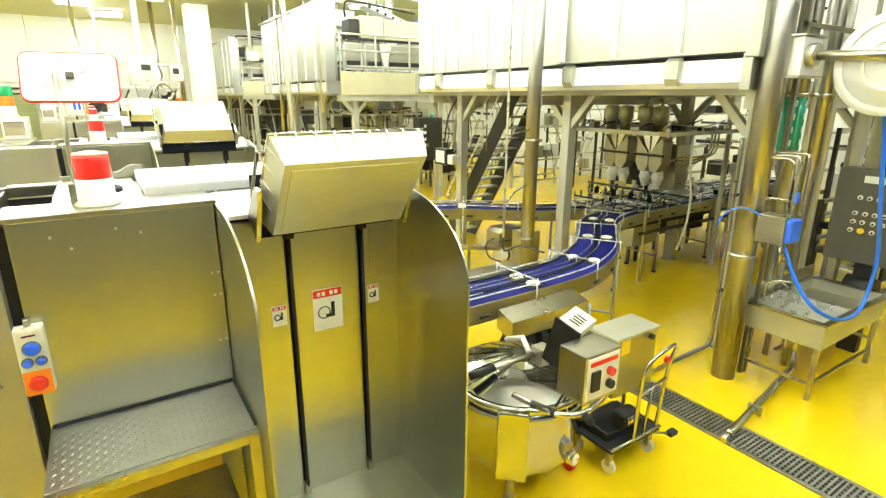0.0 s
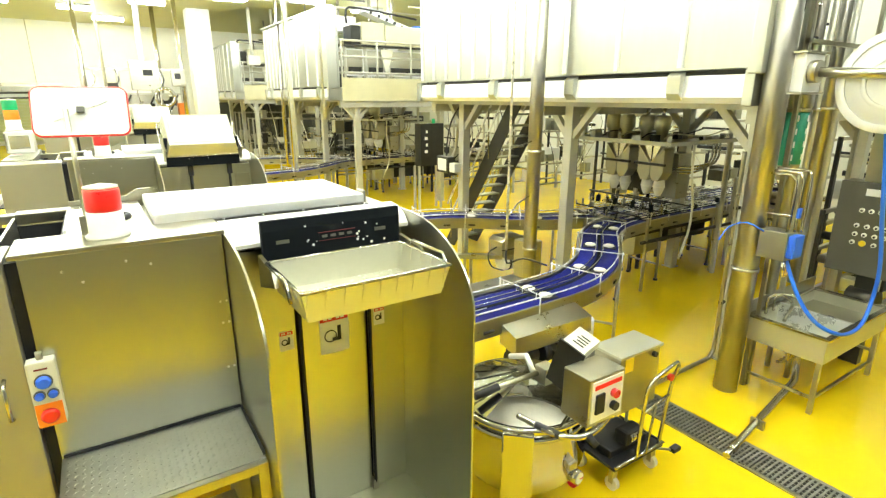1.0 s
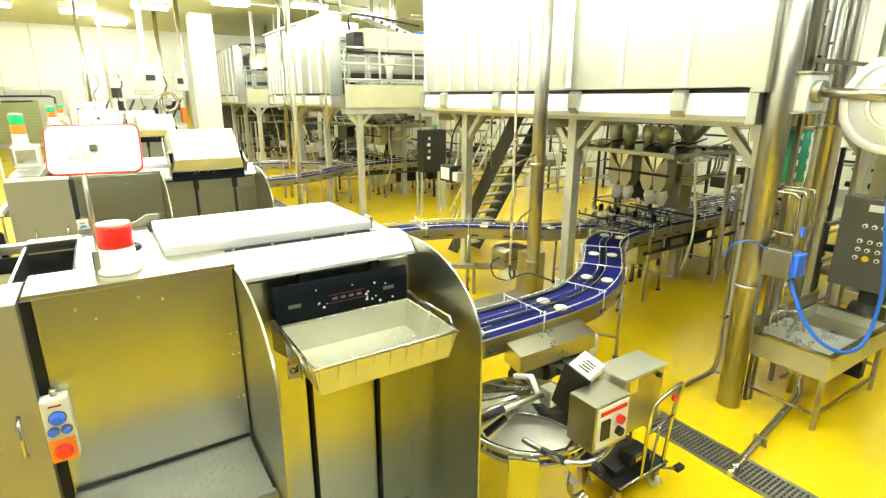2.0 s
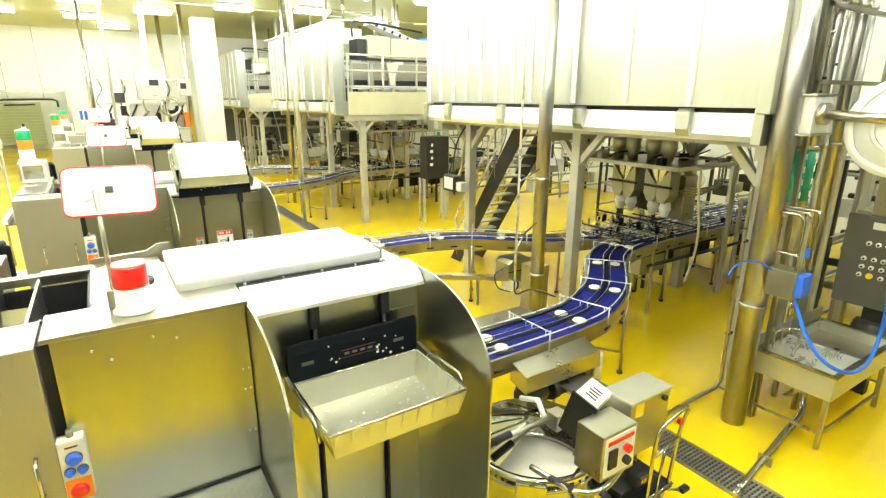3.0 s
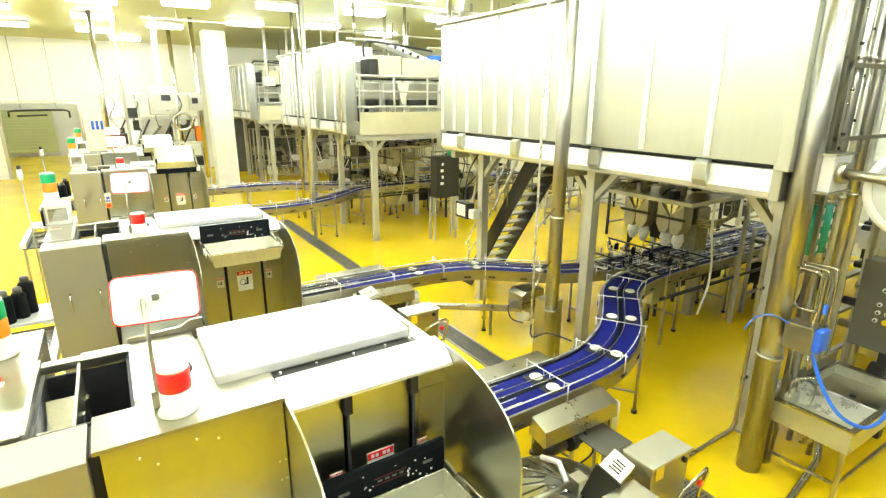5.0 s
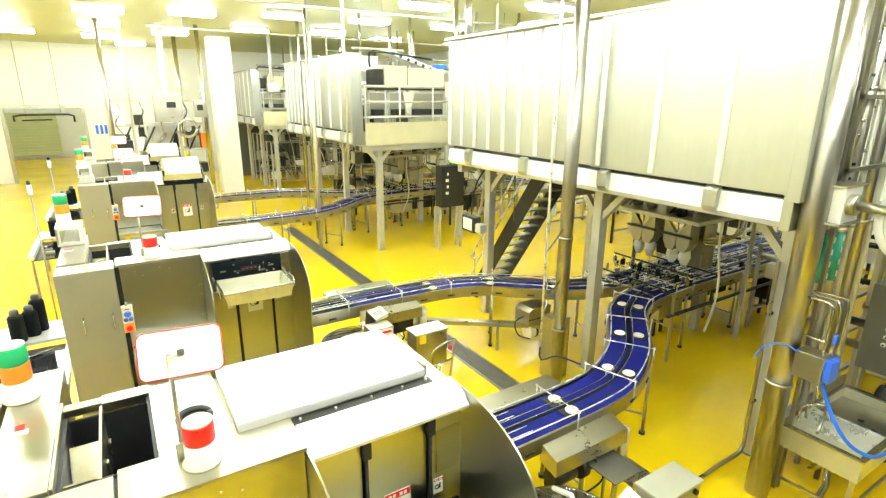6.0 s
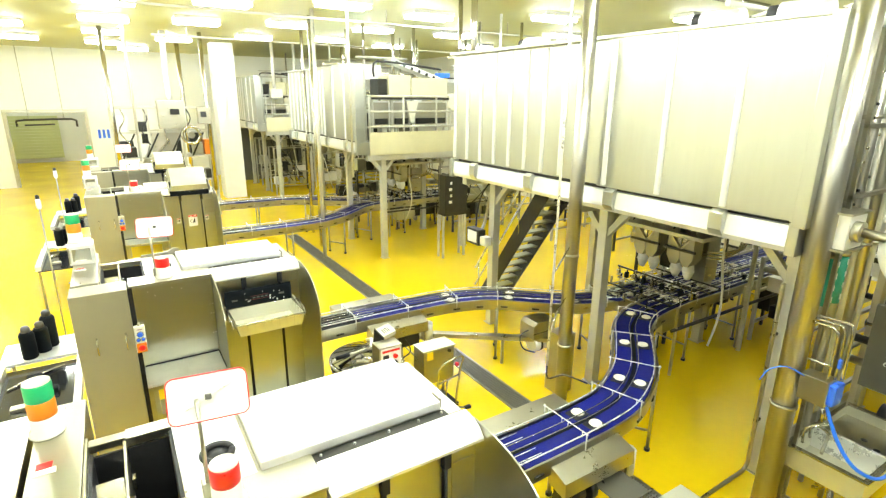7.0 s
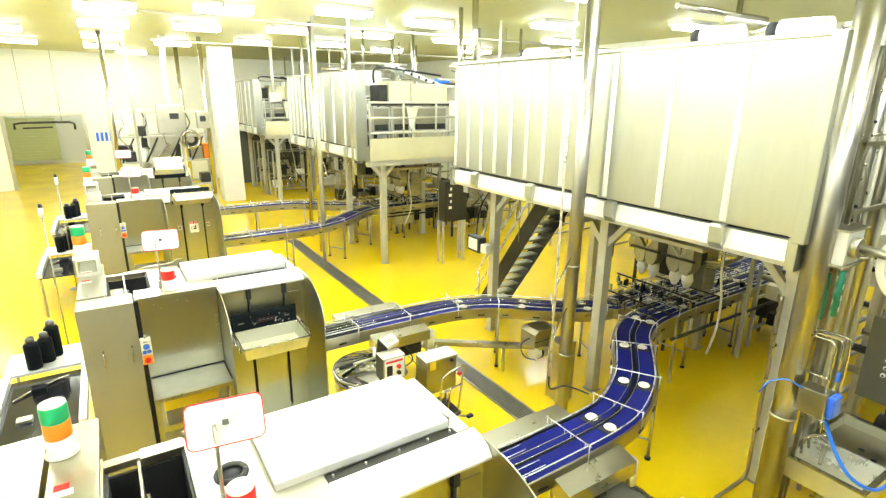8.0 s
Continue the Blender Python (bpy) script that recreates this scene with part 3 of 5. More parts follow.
def lift(face_y, dx):
    """The lifted panel with its rods, and the tray that tips on it."""
    t = thing("tray_lift", "lifting dark panel carrying a tipping stainless dough tray", "tray lift", pose(1.80 + dx, face_y, 2.3), "tray lifts")
    pan = part("back_panel", Build().prism([(0.02, -0.12), (0.02, 0.16), (0.03, 0.215), (0.055, 0.215), (0.05, -0.12)], "x", -0.41, 0.41), NAVY, t, "dark coated panel with flour spots")
    for x, w in ((-0.30, 0.07), (0.28, 0.07)):
        part("label_strip", Build().box(x - w / 2, x + w / 2, 0.016, 0.0195, 0.085, 0.105), GREYW, pan)
    tag = part("red_label", Build().box(-0.10, 0.12, 0.016, 0.0195, 0.07, 0.12), NAVY, pan)
    part("red_border", Build().box(-0.10, 0.12, 0.0145, 0.0158, 0.07, 0.073).box(-0.10, 0.12, 0.0145, 0.0158, 0.117, 0.12), DIMRED, tag)
    for k in range(4):
        part("writing_bar", Build().box(-0.08 + 0.05 * k, -0.05 + 0.05 * k, 0.0145, 0.0158, 0.088, 0.103), GREYW, tag)
    spots = Build()
    rnd = random.Random(7)
    for i in range(22):
        x, z, r = rnd.uniform(-0.2, 0.38), rnd.uniform(-0.05, 0.2), rnd.uniform(0.003, 0.009)
        spots.tube([(x, 0.021, z), (x, 0.017, z)], r, 6)
    part("flour_spots", spots, PAPER, pan, kind="stuff")
    tray = new("tray")
    tray.parent = t
    pb = Build()
    W, D, Hh, k = 0.40, 0.56, 0.16, 0.035
    top = [(-W, 0, 0), (W, 0, 0), (W, -D, 0), (-W, -D, 0)]
    bot = [(-W + k, -k, -Hh), (W - k, -k, -Hh), (W - k, -D + k, -Hh), (-W + k, -D + k, -Hh)]
    inn = [(-W + 0.008, -0.008, 0), (W - 0.008, -0.008, 0), (W - 0.008, -D + 0.008, 0), (-W + 0.008, -D + 0.008, 0)]
    inb = [(-W + k + 0.008, -k - 0.008, -Hh + 0.008), (W - k - 0.008, -k - 0.008, -Hh + 0.008), (W - k - 0.008, -D + k + 0.008, -Hh + 0.008), (-W + k + 0.008, -D + k + 0.008, -Hh + 0.008)]
    q = [(0, 1, 5, 4), (1, 2, 6, 5), (2, 3, 7, 6), (3, 0, 4, 7), (4, 5, 6, 7)]
    pb.add(top + bot + inn + inb, q + [tuple(i + 8 for i in f)[::-1] for f in q] + [(0, 1, 9, 8), (1, 2, 10, 9), (2, 3, 11, 10), (3, 0, 8, 11)])
    part("pan", pb, TRAYM, tray)
    part("rim", Build().tube([(-W, 0, 0), (W, 0, 0), (W, -D, 0), (-W, -D, 0), (-W, 0, 0)], 0.010, 6), POLISH, tray)
    for x in (-W - 0.03, W + 0.03):
        s = 1 if x > 0 else -1
        hb = Build().tube([(x - s * 0.03, -0.12, 0.0), (x, -0.12, 0.03), (x, -0.44, 0.03), (x, -0.50, -0.06)], 0.010, 6)
        part("side_handle", hb, POLISH, tray)

    for x in (-W - 0.035, W + 0.012):
        part("hinge_arm", Build().prism([(0.03, 0.04), (-0.22, 0.01), (-0.26, -0.06), (0.03, -0.14)], "x", x, x + 0.022), STEEL, tray)
    fins = Build()
    for k in range(9):
        x = -W + 0.03 + k * (2 * W - 0.06) / 8
        fins.prism([(-D - 0.012, -0.004), (-D + 0.03, -0.13), (-D + 0.02, -0.004)], "x", x - 0.006, x + 0.006)
    for s in (-1, 1):
        for k in range(5):
            y = -0.06 - k * (D - 0.12) / 4
            fins.prism([(s * (W + 0.012), -0.004), (s * (W - 0.03), -0.13), (s * (W - 0.02), -0.004)], "y", y - 0.006, y + 0.006)
    part("rim_fin", fins, TRAYM, tray, kind="stuff")
    part("base_panel", Build().box(-W + 0.07, W - 0.07, -D + 0.07, -0.07, -Hh - 0.006, -Hh - 0.001, 0.002), TRAYM, tray)
    fl = Build()
    for i in range(60):
        x, y, r = rnd.uniform(-0.34, 0.34), rnd.uniform(-0.5, -0.06), rnd.uniform(0.003, 0.010)
        fl.tube([(x, y, -Hh + 0.0085), (x, y, -Hh + 0.013)], r, 6)
    part("flour_dusting", fl, PAPER, tray, kind="stuff")
    return t, tray


LIFTS = [(lift(3.07, 0.0), 0.0, 0.0), (lift(7.27, 0.0), 3.7, 0.08), (lift(13.95, 0.06), 7.78, 0.08), (lift(18.15, 0.06), 11.5, 0.08)]


def beacon(name, label, x, y, z, bands, k=1.28):
    t = thing(name, label, "signal lamp", pose(x, y, z))
    part("base", Build().lathe([(0.0, 0.0), (0.075 * k, 0.0), (0.075 * k, 0.012), (0.062 * k, 0.02), (0.06 * k, 0.10 * k), (0.0, 0.10 * k)], n=24), CREAM, t)
    zz = 0.10 * k
    for m, h in bands:
        part("lens", Build().lathe([(0.0, zz), (0.058 * k, zz), (0.060 * k, zz + 0.01), (0.060 * k, zz + h - 0.01), (0.056 * k, zz + h), (0.0, zz + h)], n=24), m, t)
        zz += h
    part("cap", Build().lathe([(0.0, zz), (0.057 * k, zz), (0.057 * k, zz + 0.008), (0.0, zz + 0.022)], n=24), CREAM, t)
    return t


def mirror(x, y):
    t = thing("convex_mirror", "white-backed rounded safety mirror with red frame on a thin pole", "mirror", pose(x, y, 2.462), "safety mirrors")
    part("pole", Build().tube([(0, 0, 0), (0, 0, 0.60)], 0.011, 8), STEEL, t)
    part("pole_clamp", Build().box(-0.03, 0.03, -0.02, 0.05, 0.0, 0.10, 0.008), STEEL, t)
    w, h, r = 0.19, 0.115, 0.035
    out = []
    for cx, cz, a0 in ((w - r, h - r, 0), (-w + r, h - r, 90), (-w + r, -h + r, 180), (w - r, -h + r, 270)):
        out += [(cx + r * math.cos(radians(a0 + k * 15)), cz + r * math.sin(radians(a0 + k * 15))) for k in range(7)]
    head = new("head")
    head.parent = t
    head.matrix_basis = pose(0.06, 0.03, 0.585, -22, 0, -8)
    part("back", Build().prism(out, "y", -0.008, 0.006), WHITE, head)
    part("mount", Build().box(-0.016, 0.016, -0.03, -0.009, -0.012, 0.016, 0.004), GREYW, head)
    for u, v in ((-0.11, -0.05), (0.11, 0.05)):
        part("strap", Build().tube([(u * 0.25, -0.010, v * 0.25), (u, -0.010, v)], 0.0025, 6), CHROME, head)
    part("frame", Build().tube([(u, 0.0, v) for u, v in out] + [(out[0][0], 0.0, out[0][1])], 0.008, 6), RED, head)
    part("glass", Build().prism([(u * 0.94, v * 0.92) for u, v in out], "y", 0.007, 0.012), GLASSM, head)
    return t


for dy, dx in ROW:
    beacon("red_beacon", "red signal beacon on a cream base on the machine top", 0.72 + dx, 3.30 + dy, 2.462, ((RED, 0.11),))
    lifted = 0.26 if dy else 0.0
    if dy:
        box = thing("terminal_box", "small pale terminal box with a glazed front under the signal tower", "terminal box", pose(-0.12 + dx, 4.50 + dy, 2.457), "terminal boxes")
        part("case", Build().box(-0.13, 0.15, -0.16, 0.16, 0.0, 0.255, 0.012), SHEET, box)
        part("glazed_front", Build().box(-0.09, 0.11, -0.168, -0.161, 0.05, 0.21, 0.003), GLASSM, box)
        part("hinge_strip", Build().box(-0.128, -0.11, -0.168, -0.161, 0.03, 0.23), STEEL, box)
    beacon("signal_tower", "green and orange signal tower on the machine housing", -0.15 + dx, 4.54 + dy, 2.457 + lifted, ((ORANGE, 0.115), (GREEN, 0.115)), 1.3)
    mirror(0.64 + dx, 3.38 + dy)

# ---- buns riding the belts ----
BUNS = []


def bun():
    t = thing("bun", "pale round dough piece riding on a dark plate on the belt", "dough piece", group="dough pieces")
    part("plate", Build().box(-0.115, 0.10, -0.09, 0.09, 0.0, 0.010, 0.004), BLACK, t)
    part("dough", Build().lathe([(0.0, 0.010), (0.064, 0.011), (0.074, 0.020), (0.066, 0.033), (0.04, 0.042), (0.0, 0.044)], n=20), DOUGH, t)
    return t


first = bun()
for pts, dy, s_first, n in ((NEAR, 0, 2.38 - 1.12, 8), (FAR, 0, 1.9, 7)):
    path = curve(pts)
    cum = np.concatenate([[0], np.cumsum([(path[i + 1] - path[i]).length for i in range(len(path) - 1)])])
    for k in range(n):
        for off in (0.125, -0.125):
            ob = first if first is not None and not BUNS else copy_thing(first, pose(0, 0, 1.12))
            BUNS.append((ob, path, cum, s_first + 1.12 * k, off, dy))


def bx(name, parent, x0, x1, y0, y1, z0, z1, m, c=0.0, label=""):
    return part(name, Build().box(x0, x1, y0, y1, z0, z1, c), m, parent, label)


def tb(name, parent, pts, r, m, n=8, label=""):
    return part(name, Build().tube(pts, r, n), m, parent, label)


# ---- drain channel ----
drain = thing("drain", "long floor drain channel with slotted steel grates", "drain", kind="structure")
bx("channel_edge", drain, 5.06, 5.10, 0.2, 18.0, 0.0, 0.014, STEEL)
bx("channel_edge", drain, 5.40, 5.44, 0.2, 18.0, 0.0, 0.014, STEEL)
bx("channel_bed", drain, 5.10, 5.40, 0.2, 18.0, 0.0, 0.004, BLACK)
g = Build()
for i in range(7):
    x = 5.10 + 0.05 * i
    g.box(x - 0.006, x + 0.006, 0, 0.62, 0.004, 0.016)
for j in range(16):
    y = 0.01 + j * 0.04
    g.box(5.10, 5.40, y - 0.009, y + 0.009, 0.006, 0.018)
grate = g.mesh("grate")
grate.materials.append(GRATE)
for k in range(28):
    piece("grate", grate, drain, pose(0, 0.22 + 0.634 * k, 0))

# ---- sink, valves, hose reel ----
sink = thing("sink", "stainless two-part sink on square legs with a low splash edge", "sink", pose(6.42, 2.19, 0))
SW, SD = 1.52, 0.76
part("basin", Build().box(0, SW, 0, 0.02, 0.58, 0.84).box(0, SW, SD - 0.02, SD, 0.58, 0.84).box(0, 0.02, 0.02, SD - 0.02, 0.58, 0.84).box(SW - 0.02, SW, 0.02, SD - 0.02, 0.58, 0.84).box(0.02, SW - 0.02, 0.02, SD - 0.02, 0.57, 0.59), TRAYM, sink)
part("rim", Build().box(-0.03, SW + 0.03, -0.03, 0.03, 0.84, 0.86).box(-0.03, SW + 0.03, SD - 0.03, SD + 0.03, 0.84, 0.86).box(-0.03, 0.03, 0.03, SD - 0.03, 0.84, 0.86).box(SW - 0.03, SW + 0.03, 0.03, SD - 0.03, 0.84, 0.86), POLISH, sink)
bx("splash_back", sink, -0.03, SW + 0.03, SD + 0.012, SD + 0.03, 0.86, 1.0, STEEL)
bx("divider", sink, 0.62, 0.66, 0.02, SD - 0.02, 0.59, 0.86, CHROME)
part("drainer", Build().box(0.66, SW - 0.02, 0.02, SD - 0.02, 0.70, 0.712), STEEL, sink)
for x, y in ((0.74, 0.2), (0.84, 0.34), (0.95, 0.22), (1.06, 0.38), (0.8, 0.5)):
    part("hole_ring", Build().lathe([(0.0, 0.713), (0.035, 0.713), (0.035, 0.716), (0.0, 0.716)], x, y, 14), BLACK, sink)
for x in (0.02, SW - 0.06):
    for y in (0.02, SD - 0.06):
        bx("leg", sink, x, x + 0.045, y, y + 0.045, 0.0, 0.58, STEEL, 0.004)
bx("stretcher", sink, 0.03, 0.055, 0.06, SD - 0.06, 0.16, 0.19, STEEL)
bx("stretcher", sink, SW - 0.05, SW - 0.025, 0.06, SD - 0.06, 0.30, 0.33, STEEL)
bx("stretcher", sink, 0.06, SW - 0.06, 0.03, 0.055, 0.16, 0.19, STEEL)
tb("tap", sink, curve([(0.15, SD - 0.1, 0.86), (0.15, SD - 0.1, 1.05), (0.22, SD - 0.2, 1.10), (0.28, SD - 0.28, 1.02)], 0.05), 0.016, POLISH)
tb("tap", sink, curve([(0.32, SD - 0.1, 0.86), (0.32, SD - 0.1, 1.02), (0.40, SD - 0.22, 1.06), (0.46, SD - 0.3, 0.98)], 0.05), 0.014, POLISH)
tb("sponge_rack", sink, [(0.10, 0.45, 0.87), (0.40, 0.52, 0.93), (0.55, 0.58, 0.90)], 0.018, STEEL)
for x in (0.22, 0.30, 0.38, 0.46):
    tb("under_pipe", sink, curve([(x, 0.40, 0.57), (x, 0.40, 0.42), (x + 0.05, 0.45, 0.34), (x + 0.08, 0.52, 0.30)], 0.06), 0.018, POLISH)
waste = thing("waste_pipe", "sloping steel waste pipe from the sink to the floor drain", "pipe")
tb("pipe", waste, curve([(6.95, 2.62, 0.57), (6.95, 2.60, 0.18), (6.86, 2.56, 0.10), (6.3, 2.48, 0.07), (5.6, 2.38, 0.05), (5.14, 2.31, 0.045)], 0.1), 0.038, POLISH, 12)
tb("spout", waste, [(5.18, 2.32, 0.045), (5.05, 2.30, 0.035)], 0.034, POLISH, 10)
bx("strap", waste, 5.75, 5.78, 2.33, 2.46, 0.0, 0.09, STEEL)
tb("upright", waste, [(7.05, 2.72, 0.0), (7.05, 2.72, 0.57)], 0.03, STEEL)
fpipe = thing("floor_pipe", "thin steel pipe running over the floor up the platform post", "pipe")
tb("pipe", fpipe, curve([(5.2, 3.40, 0.04), (6.2, 3.42, 0.05), (6.64, 3.42, 0.06), (6.71, 3.42, 0.13), (6.71, 3.42, 0.6), (6.71, 3.42, 2.55)], 0.1), 0.024, STEEL, 10)
for z in (0.75, 1.9):
    bx("pipe_clip", fpipe, 6.69, 6.78, 3.40, 3.44, z, z + 0.03, DARKST)

reel = thing("hose_reel", "white hose reel on a steel arm with a blue hose", "hose reel", pose(6.50, 2.14, 3.25))
for x, w in ((-0.05, 0.02), (0.10, 0.02)):
    b = Build().lathe([(0.36, -w), (0.43, -w), (0.43, w), (0.36, w), (0.36, -w)], 0, 0, 40)
    b.lathe([(0.0, -w * 0.4), (0.36, -w * 0.4), (0.36, w * 0.4), (0.0, w * 0.4)], 0, 0, 40)
    b.lathe([(0.20, -w * 1.1), (0.24, -w * 1.1), (0.24, w * 1.1), (0.20, w * 1.1), (0.20, -w * 1.1)], 0, 0, 32)
    b.v = [(z + x, u, v) for u, v, z in b.v]
    part("flange", b, WHITE, reel)
b = Build().lathe([(0.16, -0.04), (0.30, -0.03), (0.30, 0.09), (0.16, 0.10)], 0, 0, 32)
b.v = [(z, u, v) for u, v, z in b.v]
part("coil", b, HOSEM, reel)
tb("arm", reel, [(-0.12, 0.62, 0.10), (-0.10, 0.0, 0.06)], 0.045, STEEL, 14)
bx("mount", reel, -0.26, 0.10, 0.62, 0.80, -0.08, 0.26, SHEET, 0.01)
part("mount_hub", Build().tube([(-0.13, 0.55, 0.10), (-0.13, 0.63, 0.10)], 0.10, 20), STEEL, reel)
bx("bracket", reel, -0.30, 0.16, 0.60, 0.81, 0.26, 0.28, STEEL)
bx("bracket", reel, -0.30, 0.16, 0.60, 0.81, -0.10, -0.08, STEEL)
hose = [(6.20, 2.60, 1.60), (6.20, 2.44, 1.28), (6.25, 2.28, 1.06), (6.42, 2.14, 0.94), (6.70, 2.10, 0.905), (6.93, 2.10, 0.98), (7.03, 2.10, 1.25), (7.0, 2.10, 1.55), (6.82, 2.12, 2.05), (6.66, 2.14, 2.55), (6.56, 2.16, 2.86)]
tb("hose", reel, [(p[0] - 6.50, p[1] - 2.14, p[2] - 3.25) for p in curve(hose, 0.05)], 0.019, HOSEM, 10)

valve = thing("valve_station", "grey valve box with blue cover and bent supply pipes", "valve box", pose(6.2, 2.7, 0))
bx("box", valve, -0.10, 0.10, -0.12, 0.14, 1.60, 1.88, STEEL, 0.01)
bx("cover", valve, -0.085, 0.115, -0.185, -0.115, 1.63, 1.86, BLUE, 0.025)
part("knob", Build().lathe([(0.0, 1.83), (0.03, 1.83), (0.03, 1.86), (0.0, 1.865)], 0.01, -0.145, 14), BLUE, valve)
for k in range(3):
    o = 0.055 * k
    tb("supply_pipe", valve, curve([(-0.02 + o, 0.16, 2.42 + 0.02 * k), (-0.02 + o, -0.02 - o, 2.42 + 0.02 * k), (-0.02 + o, -0.07 - o * 0.7, 2.38), (-0.02 + o, -0.07 - o * 0.7, 1.88)], 0.05), 0.013, POLISH)
    tb("outlet", valve, [(-0.06 + o, -0.10, 1.60), (-0.06 + o, -0.12, 1.44)], 0.016, POLISH)
bx("lever", valve, -0.02, 0.03, -0.15, -0.12, 2.02, 2.12, BLUE, 0.01)
tb("rail", valve, [(-0.06, 0.12, 2.04), (-0.06, -0.10, 2.04)], 0.012, POLISH)
tb("signal_cable", valve, curve([(-0.1, 0.1, 1.86), (-0.22, 0.22, 1.94), (-0.30, 0.34, 1.88), (-0.34, 0.40, 1.74)], 0.05), 0.007, HOSEM)

for i, (x, y, r, z0) in enumerate(((6.66, 2.98, 0.055, 2.3), (6.86, 2.98, 0.06, 0.9), (7.15, 2.98, 0.03, 0.0), (7.48, 3.02, 0.06, 1.0), (7.70, 3.0, 0.035, 0.0), (7.9, 3.1, 0.05, 2.2))):
    p = pipe("riser_pipe", "vertical stainless riser pipe running up to the ceiling", x, y, r, z0, H, COLM if i % 2 else FRAME, (3.0, 4.4))
    if i < 2:
        tb("flow_tape", p, [(0, 0, 2.45), (0, 0, 3.02)], r + 0.003, TEAL, 24, "green flow-marking tape")
        for k in range(4):
            bx("tape_mark", p, -0.012, 0.012, -r - 0.008, -r - 0.002, 2.5 + 0.13 * k, 2.56 + 0.13 * k, PAPER)
mani = thing("valve_manifold", "steel pipes with dark valves and clamps beside the tank corner", "pipework", pose(6.95, 3.02, 0))
for k, (x, y, r) in enumerate(((-0.28, 0.0, 0.022), (-0.18, 0.02, 0.03), (-0.06, 0.0, 0.02))):
    q = tb("pipe", mani, [(x, y, 3.1 + 0.2 * k), (x, y, H)], r, POLISH if k % 2 else CHROME, 10)
    for j in range(4):
        z = 3.5 + 0.42 * j + 0.13 * k
        bx("valve_body", q, x - 0.045, x + 0.045, y - 0.05, y + 0.03, z, z + 0.10, DARKST if (j + k) % 2 else STEEL, 0.012)
        tb("valve_stem", q, [(x, y - 0.05, z + 0.05), (x, y - 0.11, z + 0.05)], 0.014, POLISH if j % 2 else BLACK, 8)
tb("bridge_pipe", mani, curve([(-0.28, 0.0, 3.1), (-0.28, 0.05, 2.98), (-0.1, 0.1, 2.95), (0.2, 0.1, 2.96)], 0.05), 0.022, CHROME)
bp = thing("post_beacon", "red beacon with a white base on a thin steel post", "signal lamp", pose(9.24, 3.62, 0))
tb("post", bp, [(0, 0, 0), (0, 0, 2.06)], 0.018, STEEL)
part("base", Build().lathe([(0, 2.06), (0.07, 2.06), (0.07, 2.17), (0, 2.17)], n=18), CREAM, bp)
part("lens", Build().lathe([(0, 2.17), (0.062, 2.17), (0.064, 2.18), (0.06, 2.30), (0, 2.31)], n=18), RED, bp)
rack = thing("pipe_rack", "steel cross rails clamping the riser pipes", "rack", pose(6.6, 2.9, 0))
for z in (3.62, 4.3, 5.2):
    bx("cross_rail", rack, -0.1, 1.5, -0.02, 0.02, z, z + 0.04, STEEL)
for x in (-0.08, 1.48):
    bx("upright", rack, x - 0.02, x + 0.02, -0.02, 0.02, 0.0, 5.25, STEEL)

panel = thing("control_station", "dark grey control panel with rows of buttons on a steel duct", "control panel", pose(8.0, 2.3, 0))
bx("case", panel, 0.0, 0.28, -0.35, 0.62, 1.12, 2.2, GREYM, 0.012)
bx("name_strip", panel, -0.006, 0.0, -0.25, 0.36, 2.05, 2.13, PAPER)
for r_, row in enumerate(((0.36, 0.27, 0.18, 0.09), (0.38, 0.28, 0.19, 0.10, 0.0), (0.38, 0.29, 0.19, 0.10), (0.39, 0.29, 0.18))):
    z = (1.88, 1.70, 1.60, 1.50)[r_]
    for c_, y in enumerate(row):
        last = r_ == 3 and c_ == 1
        q = part("button", Build().tube([(0.0, y, z), (-0.02, y, z)], 0.034 if last else 0.026, 14), YELLOW if last else PAPER, panel)
        if not last:
            part("lens", Build().tube([(-0.019, y, z - 0.004), (-0.025, y, z - 0.004)], 0.013, 10), BLACK, q)
bx("duct", panel, 0.04, 0.26, 0.05, 0.42, 2.2, H - 0.01, STEEL, 0.01)
bx("cable_tray", panel, -0.02, 0.03, 0.12, 0.24, 2.2, 5.0, BLACK)
bx("stand", panel, 0.08, 0.2, 0.1, 0.3, 0.0, 1.12, DARKST)
tb("drum", panel, [(0.1, 0.35, 0.80), (0.1, 0.05, 0.80)], 0.15, DARKST, 20)

# ---- bowl, trolley and small table beside each machine ----


